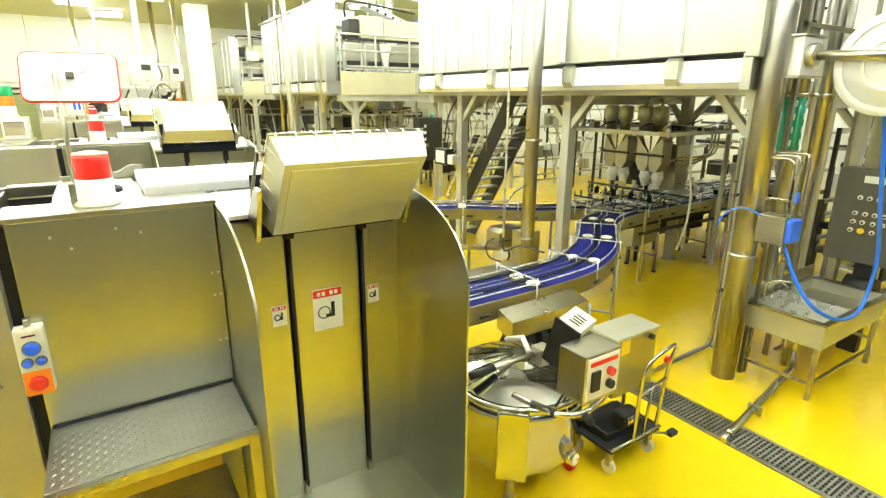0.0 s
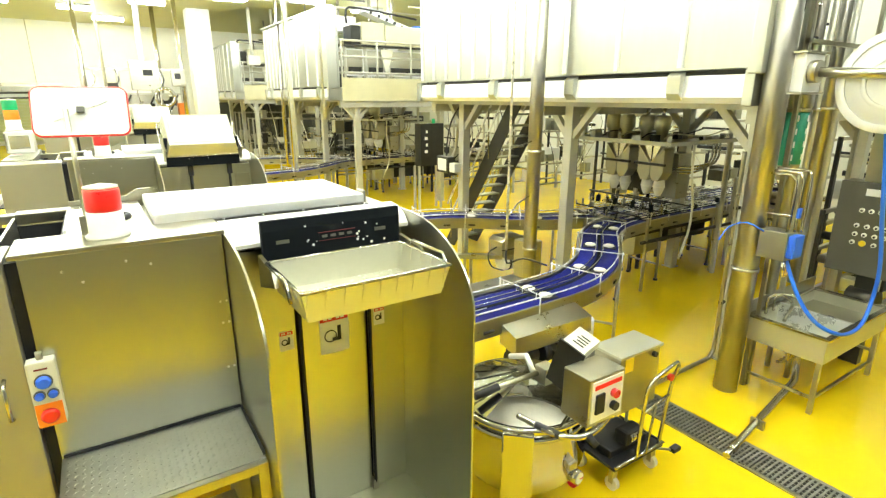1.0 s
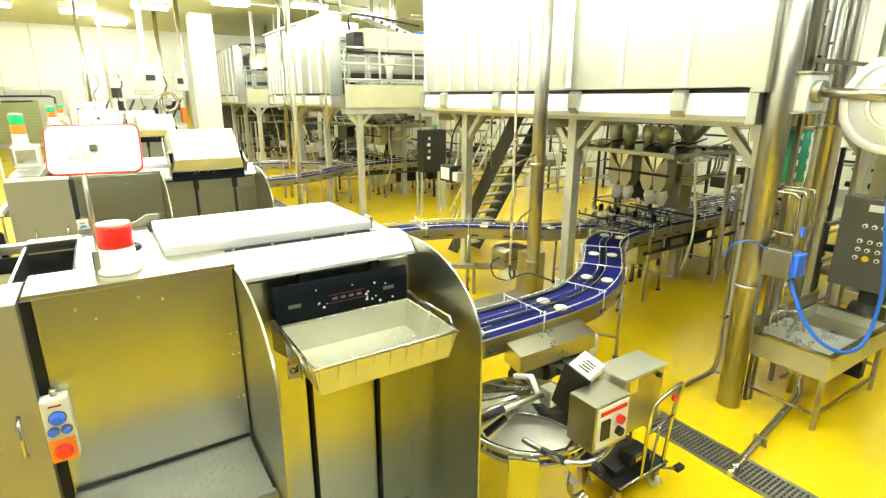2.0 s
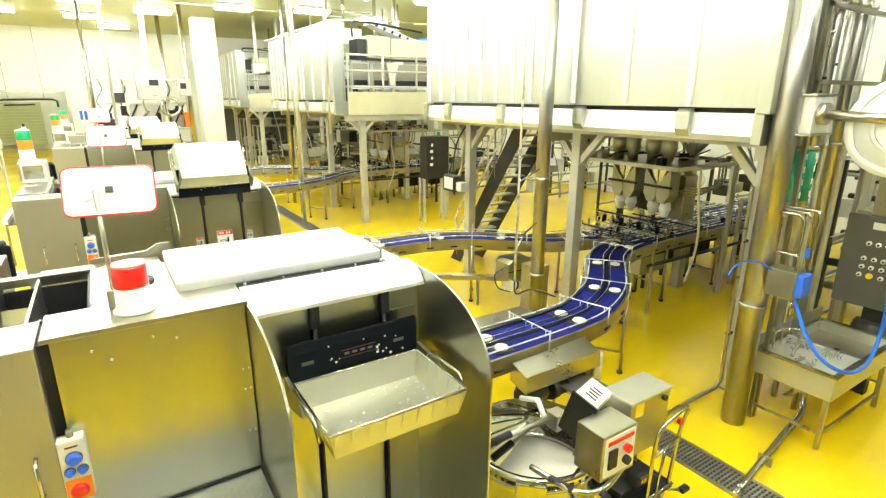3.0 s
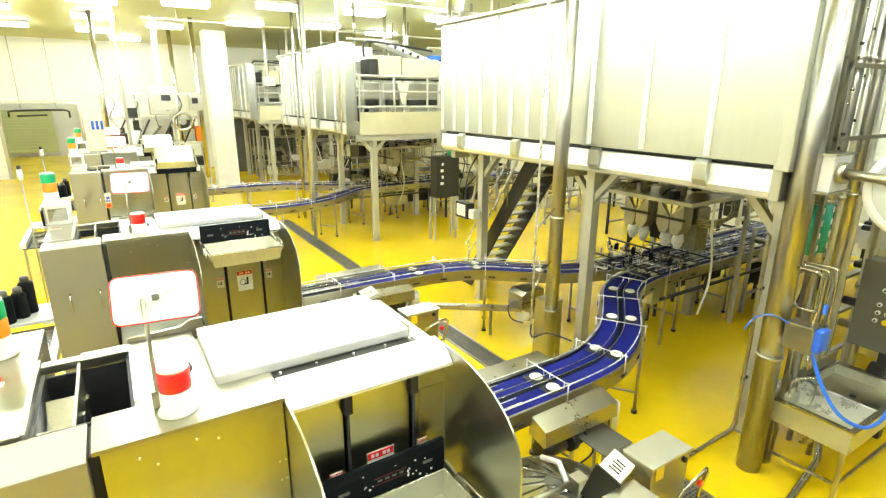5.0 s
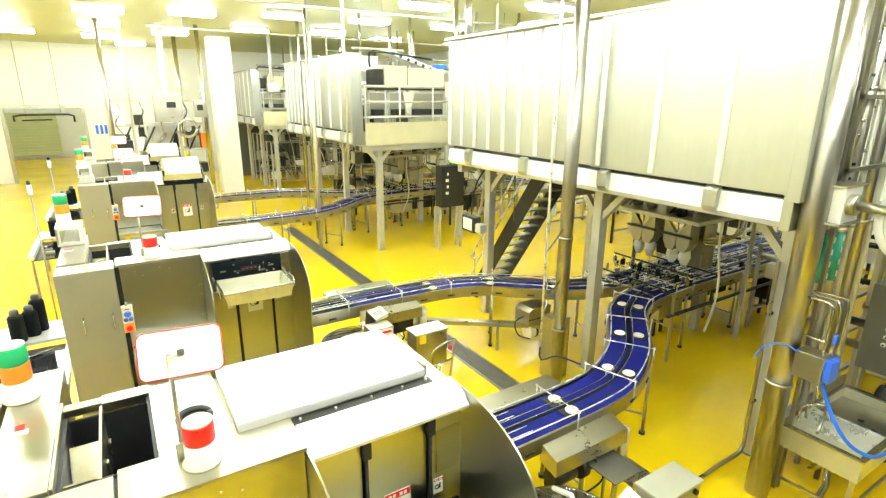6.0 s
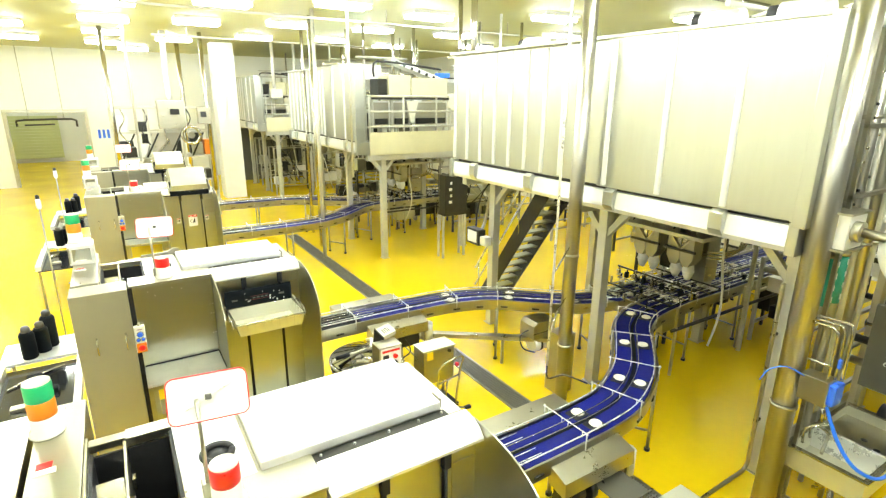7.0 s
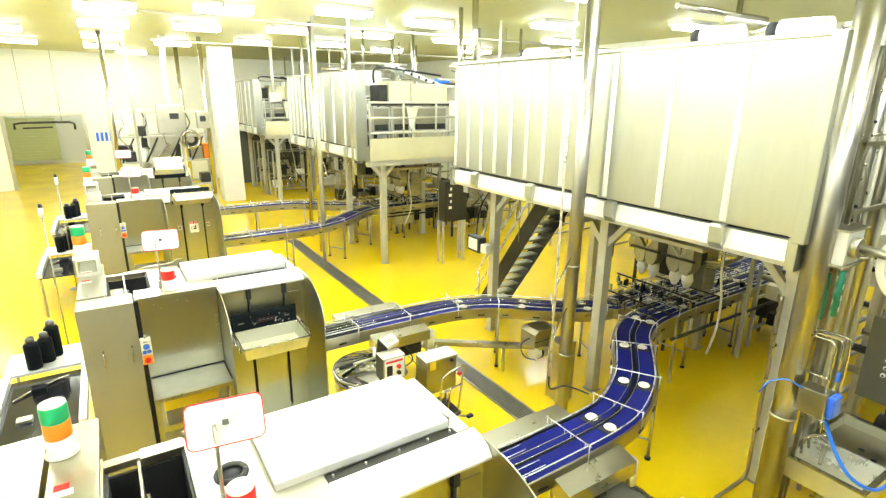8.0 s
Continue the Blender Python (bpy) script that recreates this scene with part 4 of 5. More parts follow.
def bowl(x, y):
    t = thing("mixing_bowl", "round steel mixing bowl on casters with push bar and control box", "mixing bowl", pose(x, y, 0), "mixing bowls")
    R = 0.50
    part("bowl", Build().lathe([(0.0, 0.17), (0.20, 0.18), (0.36, 0.24), (0.46, 0.34), (R, 0.46), (R + 0.005, 0.86), (R + 0.03, 0.885), (R + 0.035, 0.90), (R + 0.03, 0.92), (R - 0.01, 0.92), (R - 0.015, 0.55), (0.34, 0.42), (0.0, 0.36)], n=48), BOWLM, t)
    part("rim_band", Build().lathe([(R + 0.006, 0.80), (R + 0.016, 0.80), (R + 0.016, 0.83), (R + 0.006, 0.83)], n=48), POLISH, t)
    part("dough", Build().lathe([(-0.0, 0.70), (0.10, 0.71), (0.20, 0.68), (0.31, 0.62), (R - 0.03, 0.57)], n=32), DOUGH, t)
    cov = new("cover")
    cov.parent = t
    for k in range(10):
        a0, a1 = math.pi * (-0.02 + 1.12 * k / 10), math.pi * (-0.02 + 1.12 * (k + 1) / 10)
        fan = Build()
        p = [(0.50 * math.cos(a0), 0.50 * math.sin(a0), 0.925), (0.50 * math.cos(a1), 0.50 * math.sin(a1), 0.934), (0.14 * math.cos(a1) + 0.06, 0.14 * math.sin(a1), 1.05), (0.14 * math.cos(a0) + 0.06, 0.14 * math.sin(a0), 1.04)]
        fan.add([Vector(q) for q in p] + [Vector(q) - Vector((0, 0, 0.006)) for q in p], [(0, 1, 2, 3), (7, 6, 5, 4), (0, 4, 5, 1), (1, 5, 6, 2), (2, 6, 7, 3), (3, 7, 4, 0)])
        part("cover_leaf", fan, BOWLM, cov)
    tb("cover_rib", t, [(0.06, -0.05, 1.08), (0.14, 0.12, 1.12), (0.18, 0.36, 1.0)], 0.024, SHEET)
    for a in (100, 225, 330):
        c, sn = math.cos(radians(a)), math.sin(radians(a))
        leg = tb("leg", t, [(0.40 * c, 0.40 * sn, 0.36), (0.46 * c, 0.46 * sn, 0.12)], 0.034, STEEL, 12)
        tb("caster", leg, [(0.46 * c - 0.02, 0.46 * sn, 0.06), (0.46 * c + 0.03, 0.46 * sn, 0.06)], 0.06, RED if a == 330 else CREAM, 16)
        bx("fork", leg, 0.46 * c - 0.035, 0.46 * c + 0.045, 0.46 * sn - 0.03, 0.46 * sn + 0.03, 0.10, 0.16, RED if a == 330 else STEEL, 0.008)
    sp = bx("side_plate", t, R - 0.02, R + 0.06, -0.11, 0.11, 0.36, 0.90, BOWLM, 0.012)
    sp.matrix_basis = pose(0, 0, 0, 0, 0, 226)
    g = part("gauge", Build().tube([(0.10, -R + 0.03, 0.42), (0.11, -R - 0.04, 0.42)], 0.055, 20), POLISH, t)
    part("dial", Build().tube([(0.11, -R - 0.041, 0.42), (0.1105, -R - 0.044, 0.42)], 0.045, 20), PAPER, g)
    bx("needle", g, 0.105, 0.135, -R - 0.049, -R - 0.046, 0.418, 0.424, RED)
    bx("gauge_mount", t, 0.02, 0.10, -R - 0.02, -R + 0.02, 0.50, 0.56, STEEL, 0.01)
    bar = [(-0.36, -0.36, 1.02), (-0.34, -0.52, 1.03), (-0.30, -0.70, 1.04), (-0.15, -0.80, 1.05), (0.16, -0.72, 1.06), (0.28, -0.62, 1.06), (0.26, -0.50, 1.05), (0.05, -0.48, 1.0)]
    pb = tb("push_bar", t, curve(bar, 0.05), 0.021, POLISH, 10)
    tb("grip", pb, [(-0.34, -0.52, 1.03), (-0.30, -0.70, 1.04)], 0.026, BLACK, 10)
    tb("grip", pb, [(-0.16, -0.80, 1.05), (-0.14, -0.86, 1.0)], 0.026, BLACK, 10)
    ar = tb("scraper_arm", t, [(-0.42, 0.0, 1.02), (0.14, -0.08, 1.08)], 0.022, STEEL, 10)
    tb("grip", ar, [(-0.46, 0.0, 1.015), (-0.26, -0.02, 1.04)], 0.03, BLACK, 10)
    bx("arm_block", t, 0.08, 0.2, -0.16, -0.04, 1.0, 1.14, STEEL, 0.01)
    part("bracket", Build().prism([(0.05, 0.95), (0.22, 0.95), (0.24, 1.2), (0.18, 1.2)], "y", -0.40, -0.36), STEEL, t)
    cb = bx("control_box", t, -0.15, 0.18, -0.78, -0.55, 1.08, 1.42, STEEL, 0.008)
    bx("face_plate", cb, -0.13, 0.16, -0.786, -0.779, 1.11, 1.40, PAPER)
    bx("red_strip", cb, -0.11, 0.14, -0.790, -0.785, 1.345, 1.375, RED)
    bx("switch", cb, -0.10, -0.02, -0.80, -0.785, 1.17, 1.31, BLACK, 0.004)
    for z in (1.19, 1.28):
        part("knob", Build().tube([(0.07, -0.785, z), (0.07, -0.82, z)], 0.03, 14), BLACK if z < 1.25 else RED, cb)
    tb("cable", t, curve([(-0.05, -0.56, 1.08), (-0.10, -0.5, 0.9), (-0.02, -0.45, 0.84), (0.08, -0.46, 0.95)], 0.05), 0.009, BLACK)
    hd = new("vent_head")
    hd.parent = t
    hd.matrix_basis = pose(0.10, -0.44, 1.44, 20, -10, 10) @ Matrix.Scale(0.8, 4)
    bx("vent_box", hd, -0.12, 0.14, -0.11, 0.11, 0.0, 0.09, CREAM, 0.008)
    for k in range(4):
        bx("print_line", hd, -0.06 + 0.035 * k, -0.045 + 0.035 * k, -0.06, 0.05 - 0.015 * (k % 2), 0.088, 0.092, DARKST)
    bx("back_plate", hd, -0.14, -0.125, -0.13, 0.13, -0.42, 0.10, DARKST)
    return t


def trolley(x, y):
    t = thing("tank_trolley", "steel tank on a trolley with bent push handle and black tray", "trolley", pose(x, y, 0), "tank trolleys")
    bx("tank", t, -0.25, 0.25, -0.13, 0.14, 0.62, 1.13, STEEL, 0.01)
    bx("lid", t, -0.265, 0.265, -0.145, 0.155, 1.13, 1.155, TRAYM, 0.006)
    bx("yellow_tag", t, -0.20, -0.10, -0.137, -0.131, 1.0, 1.12, YELLOW)
    tb("latch", t, [(0.16, -0.13, 1.08), (0.16, -0.16, 1.08)], 0.025, BLACK)
    bx("shelf", t, -0.36, 0.26, -0.26, 0.20, 0.22, 0.25, BLACK, 0.006)
    bx("crate", t, -0.30, 0.16, -0.16, 0.16, 0.25, 0.33, BLACK, 0.02)
    tb("pump", t, [(-0.12, -0.16, 0.40), (0.02, -0.16, 0.40)], 0.055, POLISH, 16)
    bx("pump_body", t, -0.16, 0.06, -0.20, -0.06, 0.33, 0.46, BLACK, 0.03)
    tb("tray_edge", t, [(-0.36, -0.26, 0.26), (0.26, -0.26, 0.26), (0.26, 0.2, 0.26)], 0.012, POLISH)
    tb("push_handle", t, curve([(-0.10, -0.26, 0.25), (-0.10, -0.28, 0.80), (-0.06, -0.29, 0.95), (0.10, -0.30, 1.02), (0.26, -0.29, 1.04), (0.32, -0.27, 0.98), (0.28, -0.25, 0.80), (0.22, -0.24, 0.25)], 0.06), 0.016, POLISH)
    tb("handle_stay", t, [(0.02, -0.26, 0.25), (0.05, -0.28, 0.72)], 0.012, POLISH)
    tb("handle_stay", t, [(-0.10, -0.28, 0.68), (0.26, -0.25, 0.72)], 0.012, POLISH)
    tb("stop_button", t, [(0.20, -0.27, 0.92), (0.20, -0.30, 0.92)], 0.03, RED, 14)
    tb("pedal", t, [(0.20, -0.22, 0.20), (0.36, -0.28, 0.16)], 0.012, STEEL)
    bx("pedal_pad", t, 0.35, 0.45, -0.32, -0.26, 0.14, 0.18, BLACK, 0.008)
    for wx in (-0.30, 0.20):
        for wy in (-0.2, 0.15):
            c = tb("caster", t, [(wx - 0.02, wy, 0.06), (wx + 0.02, wy, 0.06)], 0.06, CREAM, 18)
            bx("fork", c, wx - 0.03, wx + 0.03, wy - 0.02, wy + 0.02, 0.07, 0.22, STEEL)
    for px in (-0.22, 0.22):
        tb("support", t, [(px, 0.1, 0.25), (px, 0.1, 0.62)], 0.015, STEEL)
    return t


def guard_table(y):
    t = thing("side_table", "small steel table standing beside the conveyor", "table", pose(4.37, y, 0), "side tables")
    bx("top", t, -0.2, 0.2, -0.23, 0.23, 0.735, 0.75, GREYM, 0.004)
    for x in (-0.18, 0.16):
        for yy in (-0.2, 0.18):
            bx("leg", t, x, x + 0.025, yy, yy + 0.025, 0, 0.735, STEEL)


for dy in (0, 4.2):
    bowl(3.24 if dy == 0 else 3.17, 3.04 if dy == 0 else 7.12)
    trolley(4.19 if dy == 0 else 3.98, 2.81 if dy == 0 else 6.55)
guard_table(3.56)

# ---- guards, motors and beams along the conveyors ----
for y, x0 in ((3.87, 3.64), (7.84, 3.45)):
    t = thing("conveyor_guard", "folded steel guard box along the conveyor side", "guard", pose(x0, y, 0), "conveyor guards")
    part("hood", Build().prism([(0.0, 1.06), (0.0, 0.86), (-0.22, 0.81), (-0.24, 0.83), (-0.23, 0.99)], "x", 0.05, 1.05), STEEL, t)
    bx("drive_cover", t, 0.10, 0.95, -0.12, -0.02, 0.56, 0.80, BLACK, 0.02)
    bx("leg", t, 0.2, 0.23, -0.2, -0.17, 0, 0.84, STEEL)
    bx("leg", t, 1.0, 1.03, -0.2, -0.17, 0, 0.84, STEEL)
    tb("motor", t, [(0.05, -0.15, 0.74), (0.35, -0.15, 0.74)], 0.09, DARKST, 18)
    tb("motor", t, [(0.42, -0.15, 0.72), (0.50, -0.15, 0.72)], 0.11, BLACK, 18)
    tb("gearbox", t, [(1.1, -0.1, 0.9), (1.1, -0.1, 0.62)], 0.10, SHEET, 16)
    tb("air_line", t, curve([(0.6, -0.2, 0.8), (0.7, -0.26, 0.55), (0.5, -0.2, 0.4)], 0.06), 0.01, BLACK)
    bx("far_guard", t, -0.25, 0.90, 0.575, 0.84, 1.03, 1.155, STEEL, 0.008)
drive = thing("conveyor_drive", "steel drive unit with motor drum on a low beam", "drive unit", pose(6.3, 6.95, 0))
part("beam", Build().prism([(-1.58, 1.05), (-1.52, 1.17), (0.36, -0.24), (0.28, -0.34)], "z", 0.48, 0.55), STEEL, drive)
part("beam", Build().prism([(-2.6, 0.95), (-2.55, 1.04), (-1.5, 1.16), (-1.56, 1.05)], "z", 0.48, 0.54), STEEL, drive)
hood = Build().prism([(-0.18, 0.56), (0.30, 0.56), (0.30, 0.86), (-0.10, 0.86), (-0.18, 0.80)], "y", -0.14, 0.22)
part("hood", hood, STEEL, drive)
bx("hood_seam", drive, -0.186, 0.30, -0.146, -0.139, 0.66, 0.675, DARKST)
tb("drum", drive, [(-0.10, 0.0, 0.40), (0.22, 0.0, 0.40)], 0.13, SHEET, 24)
tb("drum_band", drive, [(0.02, 0.0, 0.40), (0.06, 0.0, 0.40)], 0.137, DARKST, 24)
for x, y in ((-1.45, 0.98), (0.2, -0.22), (-0.5, 0.3)):
    bx("leg", drive, x, x + 0.04, y, y + 0.04, 0, 0.48, STEEL)
tb("cable", drive, curve([(-0.18, 0, 0.7), (-0.32, 0.05, 0.6), (-0.28, 0.0, 0.38), (-0.1, -0.1, 0.30)], 0.05), 0.012, BLACK)
post_box = bx("junction_box", None, 5.92, 6.22, 5.98, 6.28, 0.0, 1.02, STEEL, 0.01, "brown-grey steel junction cabinet beside the riser pipe")
tagged(post_box, category="cabinet")

rod = thing("hanging_rod", "thin steel pipe hanging from the ceiling down to the conveyor", "pipe", pose(4.68, 5.0, 0))
tb("shaft", rod, [(0, 0, 1.35), (0, 0, H)], 0.014, CHROME)
tb("hose", rod, curve([(0, 0, 1.36), (-0.02, -0.05, 1.2), (0.1, -0.2, 1.28), (0.28, -0.42, 1.22)], 0.05), 0.011, BLACK)
tb("bracket", rod, [(0, 0, 1.75), (0.5, 0.4, 1.8), (0.98, 0.72, 1.8)], 0.011, POLISH)
tb("bracket", rod, [(0, 0, 2.55), (0.98, 0.72, 2.55)], 0.011, POLISH)

# ---- stairs ----
st = thing("stairs", "steep steel stairs with dark side plates up to the platform", "stairs", pose(6.98, 9.75, 0))
run, rise = -2.1, 3.05
for x in (0.0, 0.62):
    part("side_plate", Build().prism([(0.10, 0.0), (-0.26, 0.0), (run - 0.22, rise), (run + 0.14, rise)], "x", x, x + 0.02), DARKST, st)
    tb("handrail", st, [(x + 0.01, 0.0, 0.9), (x + 0.01, run, rise + 0.9)], 0.022, CHROME)
    tb("mid_rail", st, [(x + 0.01, 0.0, 0.5), (x + 0.01, run, rise + 0.5)], 0.018, CHROME)
    for f in (0.05, 0.35, 0.65, 0.95):
        tb("rail_post", st, [(x + 0.01, run * f - 0.03, rise * f), (x + 0.01, run * f, rise * f + 0.9)], 0.015, POLISH)
for k in range(1, 15):
    f = k / 15
    bx("tread", st, 0.02, 0.62, run * f - 0.17, run * f + 0.03, rise * f - 0.03, rise * f, PANEL, 0.003)

# ---- depositors over the merged belts ----


def depositor(x, y):
    """Two pairs of hoppers, a pair over each belt, under an open tray of feed cylinders."""
    t = thing("depositor", "filling depositor with paired hoppers and white nozzle cones over the belts", "depositor", pose(x, y, 0), "depositors")
    for yc in (-0.365, 0.335):
        for s in (-1, 1):
            poly = [(0.008, 2.02), (0.10, 2.14), (0.235, 2.30), (0.25, 2.26), (0.25, 1.90), (0.17, 1.76), (0.05, 1.76), (0.008, 1.86)]
            hp = part("hopper", Build().prism([(yc + s * u, z) for u, z in poly], "x", -0.13, 0.13), BEIGE, t)
            part("hopper_edge", Build().prism([(yc + s * u, z) for u, z in ((0.004, 2.06), (0.235, 2.33), (0.255, 2.33), (0.012, 2.03))], "x", -0.145, 0.145), STEEL, hp)
            chute = [(0.02, 2.40), (0.18, 2.40), (0.05, 2.12), (0.008, 2.08)]
            part("chute", Build().prism([(yc + s * u, z) for u, z in chute], "x", -0.11, 0.11), POLISH, hp)
            part("nozzle", Build().lathe([(0.0, 1.765), (0.085, 1.765), (0.10, 1.66), (0.08, 1.58), (0.045, 1.50), (0.0, 1.50)], 0.0, yc + s * 0.12, 16), WHITE, hp, "white nozzle cone")
            tb("nozzle_ring", hp, [(0, yc + s * 0.12, 1.64), (0, yc + s * 0.12, 1.66)], 0.104, PAPER, 16)
        part("hopper_clamp", Build().box(-0.18, -0.13, yc - 0.30, yc + 0.30, 2.02, 2.06, 0.006), DARKST, t)
    # open tray above
    for yy in (-1.08, 0.92):
        bx("tray_rail", t, -0.68, 1.30, yy, yy + 0.05, 2.40, 2.46, FRAME)
    for xx in (-0.68, 1.25):
        bx("tray_rail", t, xx, xx + 0.05, -1.03, 0.92, 2.40, 2.46, FRAME)
    bx("tray_floor", t, -0.63, 1.25, -1.03, 0.92, 2.40, 2.412, STEEL)
    for xx, yy in ((-0.5, 0.8), (1.2, 0.8), (1.2, -0.95)):
        bx("hanger", t, xx, xx + 0.06, yy, yy + 0.06, 2.41, 3.0, FRAME)
    for xx, yy in ((1.2, 0.86), (1.2, -0.98)):
        bx("stand", t, xx, xx + 0.06, yy, yy + 0.06, 0.0, 2.40, FRAME)
    for yc in (-0.5, -0.2, 0.2, 0.5):
        part("cylinder", Build().lathe([(0.0, 2.42), (0.09, 2.42), (0.09, 2.58), (0.13, 2.62), (0.13, 2.80), (0.10, 2.84), (0.0, 2.85)], -0.1, yc, 20), TRAYM, t)
        tb("feed_pipe", t, curve([(-0.1, yc, 2.85), (-0.1, yc, 2.93), (0.1, yc + 0.05, 2.97), (0.6, yc + 0.1, 2.98)], 0.08), 0.03, POLISH)
    r = random.Random(9)
    for k in range(14):
        a, yy, q = r.uniform(-0.6, 1.0), r.uniform(-1.0, 0.8), r.uniform(0.04, 0.12)
        bx("tray_fitting", t, a, a + q * 1.5, yy, yy + q, 2.414, 2.44 + q, r.choice((DARKST, POLISH, STEEL, SHEET)), 0.006)
    for k in range(5):
        yy = -0.9 + 0.4 * k
        tb("air_line", t, curve([(-0.6, yy, 2.5), (-0.2, yy + 0.1, 2.56), (0.4, yy - 0.05, 2.52), (1.1, yy, 2.6)], 0.1), 0.012, r.choice((BLACK, POLISH, CREAM)), 6)
    # grippers, gear case and hose below
    tb("drive_rod", t, [(-0.25, -0.8, 1.44), (-0.25, 0.8, 1.44)], 0.018, DARKST)
    for k in range(9):
        yy = -0.78 + 0.19 * k
        bx("gripper", t, -0.29, -0.22, yy, yy + 0.05, 1.26, 1.38, NAVY if k % 2 else POLISH, 0.01)
        tb("gripper_rod", t, [(-0.255, yy + 0.025, 1.38), (-0.255, yy + 0.025, 1.46)], 0.012, POLISH)
    bx("gear_case", t, 0.30, 0.66, -0.62, -0.30, 1.42, 2.20, STEEL, 0.02)
    bx("gear_case", t, 0.30, 0.60, 0.0, 0.3, 1.5, 2.25, DARKST, 0.02)
    bx("bearing_arm", t, 0.13, 0.32, -0.60, 0.55, 1.92, 1.98, POLISH, 0.006)
    for k in range(3):
        tb("bent_pipe", t, curve([(0.7 + 0.1 * k, -0.95, 2.40), (0.7 + 0.1 * k, -0.95, 2.16), (0.66 + 0.1 * k, -0.93, 2.06), (0.45, -0.8, 2.0 - 0.05 * k), (0.3, -0.6, 1.98 - 0.05 * k)], 0.06), 0.018, POLISH)
    tb("vacuum_hose", t, curve([(-0.02, -1.06, 2.40), (-0.06, -1.10, 1.95), (0.0, -1.14, 1.45), (-0.04, -1.16, 1.05), (-0.2, -1.18, 0.72), (-0.27, -1.18, 0.58)], 0.08), 0.019, CREAM)
    return t


def transfer(y):
    """The transfer bridge where the belts merge: bars, rods, stops and drives."""
    r = random.Random(5)
    t = thing("transfer_bridge", "dark transfer bridge of rods, stops and drives over the belts", "transfer unit", pose(7.6, y, 0), "transfer units")
    for k in range(6):
        a = 0.36 * k
        bx("cross_bar", t, a, a + 0.025, -0.28, 1.12, 1.22 + 0.02 * (k % 3), 1.245 + 0.02 * (k % 3), DARKST if k % 2 else POLISH)
    for k in range(9):
        yy = -0.22 + 0.16 * k
        tb("long_rod", t, [(0.3, yy, 1.20), (4.6, yy, 1.22)], 0.009, NAVY if k % 3 == 0 else CHROME, 6)
    for k in range(44):
        a, yy = r.uniform(-0.1, 3.2), r.uniform(-0.30, 1.12)
        q = r.uniform(0.02, 0.05)
        bx("stop_block", t, a, a + q * 1.4, yy, yy + q, 1.21, 1.24 + r.uniform(0.02, 0.10), r.choice((DARKST, POLISH, POLISH, STEEL, NAVY)), 0.006)
    for k in range(24):
        a, yy = r.uniform(-0.1, 3.0), r.uniform(-0.30, 1.12)
        tb("pin", t, [(a, yy, 1.22), (a, yy, 1.27 + r.uniform(0, 0.12))], 0.008, r.choice((CHROME, BLACK, NAVY)), 6)
    for k in range(7):
        a, yy = r.uniform(0.2, 4.6), r.uniform(-0.3, 1.0)
        bx("drive_box", t, a, a + r.uniform(0.25, 0.5), yy, yy + 0.3, 0.35, 0.65 + r.uniform(0, 0.25), r.choice((DARKST, BLACK, PANEL)), 0.015)
        bx("drive_stand", t, a + 0.05, a + 0.1, yy + 0.1, yy + 0.15, 0.0, 0.36, DARKST)
    for k in range(5):
        tb("under_beam", t, [(0.3, -0.4 + 0.4 * k, 0.85), (6.0, -0.4 + 0.4 * k, 0.85)], 0.03, DARKST, 6)
    for x in (0.4, 2.4, 4.4, 6.0):
        for yy in (-0.42, 1.3):
            bx("column", t, x, x + 0.04, yy, yy + 0.04, 0, 1.24, STEEL)
    return t


transfer(5.85)
transfer(5.85 + PERIOD)
sd = thing("side_cabinet", "stainless cabinet with a flat top beside the first machine", "cabinet", pose(-0.25, 3.2, 0))
bx("case", sd, -0.85, 0.0, 0.0, 1.62, 0.08, 2.44, STEEL, 0.012)
bx("top", sd, -0.86, 0.002, -0.01, 1.63, 2.44, 2.458, STEEL, 0.004)
bx("red_label", sd, -0.30, -0.18, 0.95, 1.05, 2.457, 2.462, RED)
bx("white_label", sd, -0.32, -0.16, 0.84, 0.94, 2.457, 2.462, PAPER)
for x in (-0.8, -0.1):
    for y in (0.08, 1.5):
        tb("foot", sd, [(x, y, 0), (x, y, 0.09)], 0.03, BLACK)
depositor(8.72, 6.30)
depositor(8.72, 6.30 + PERIOD)


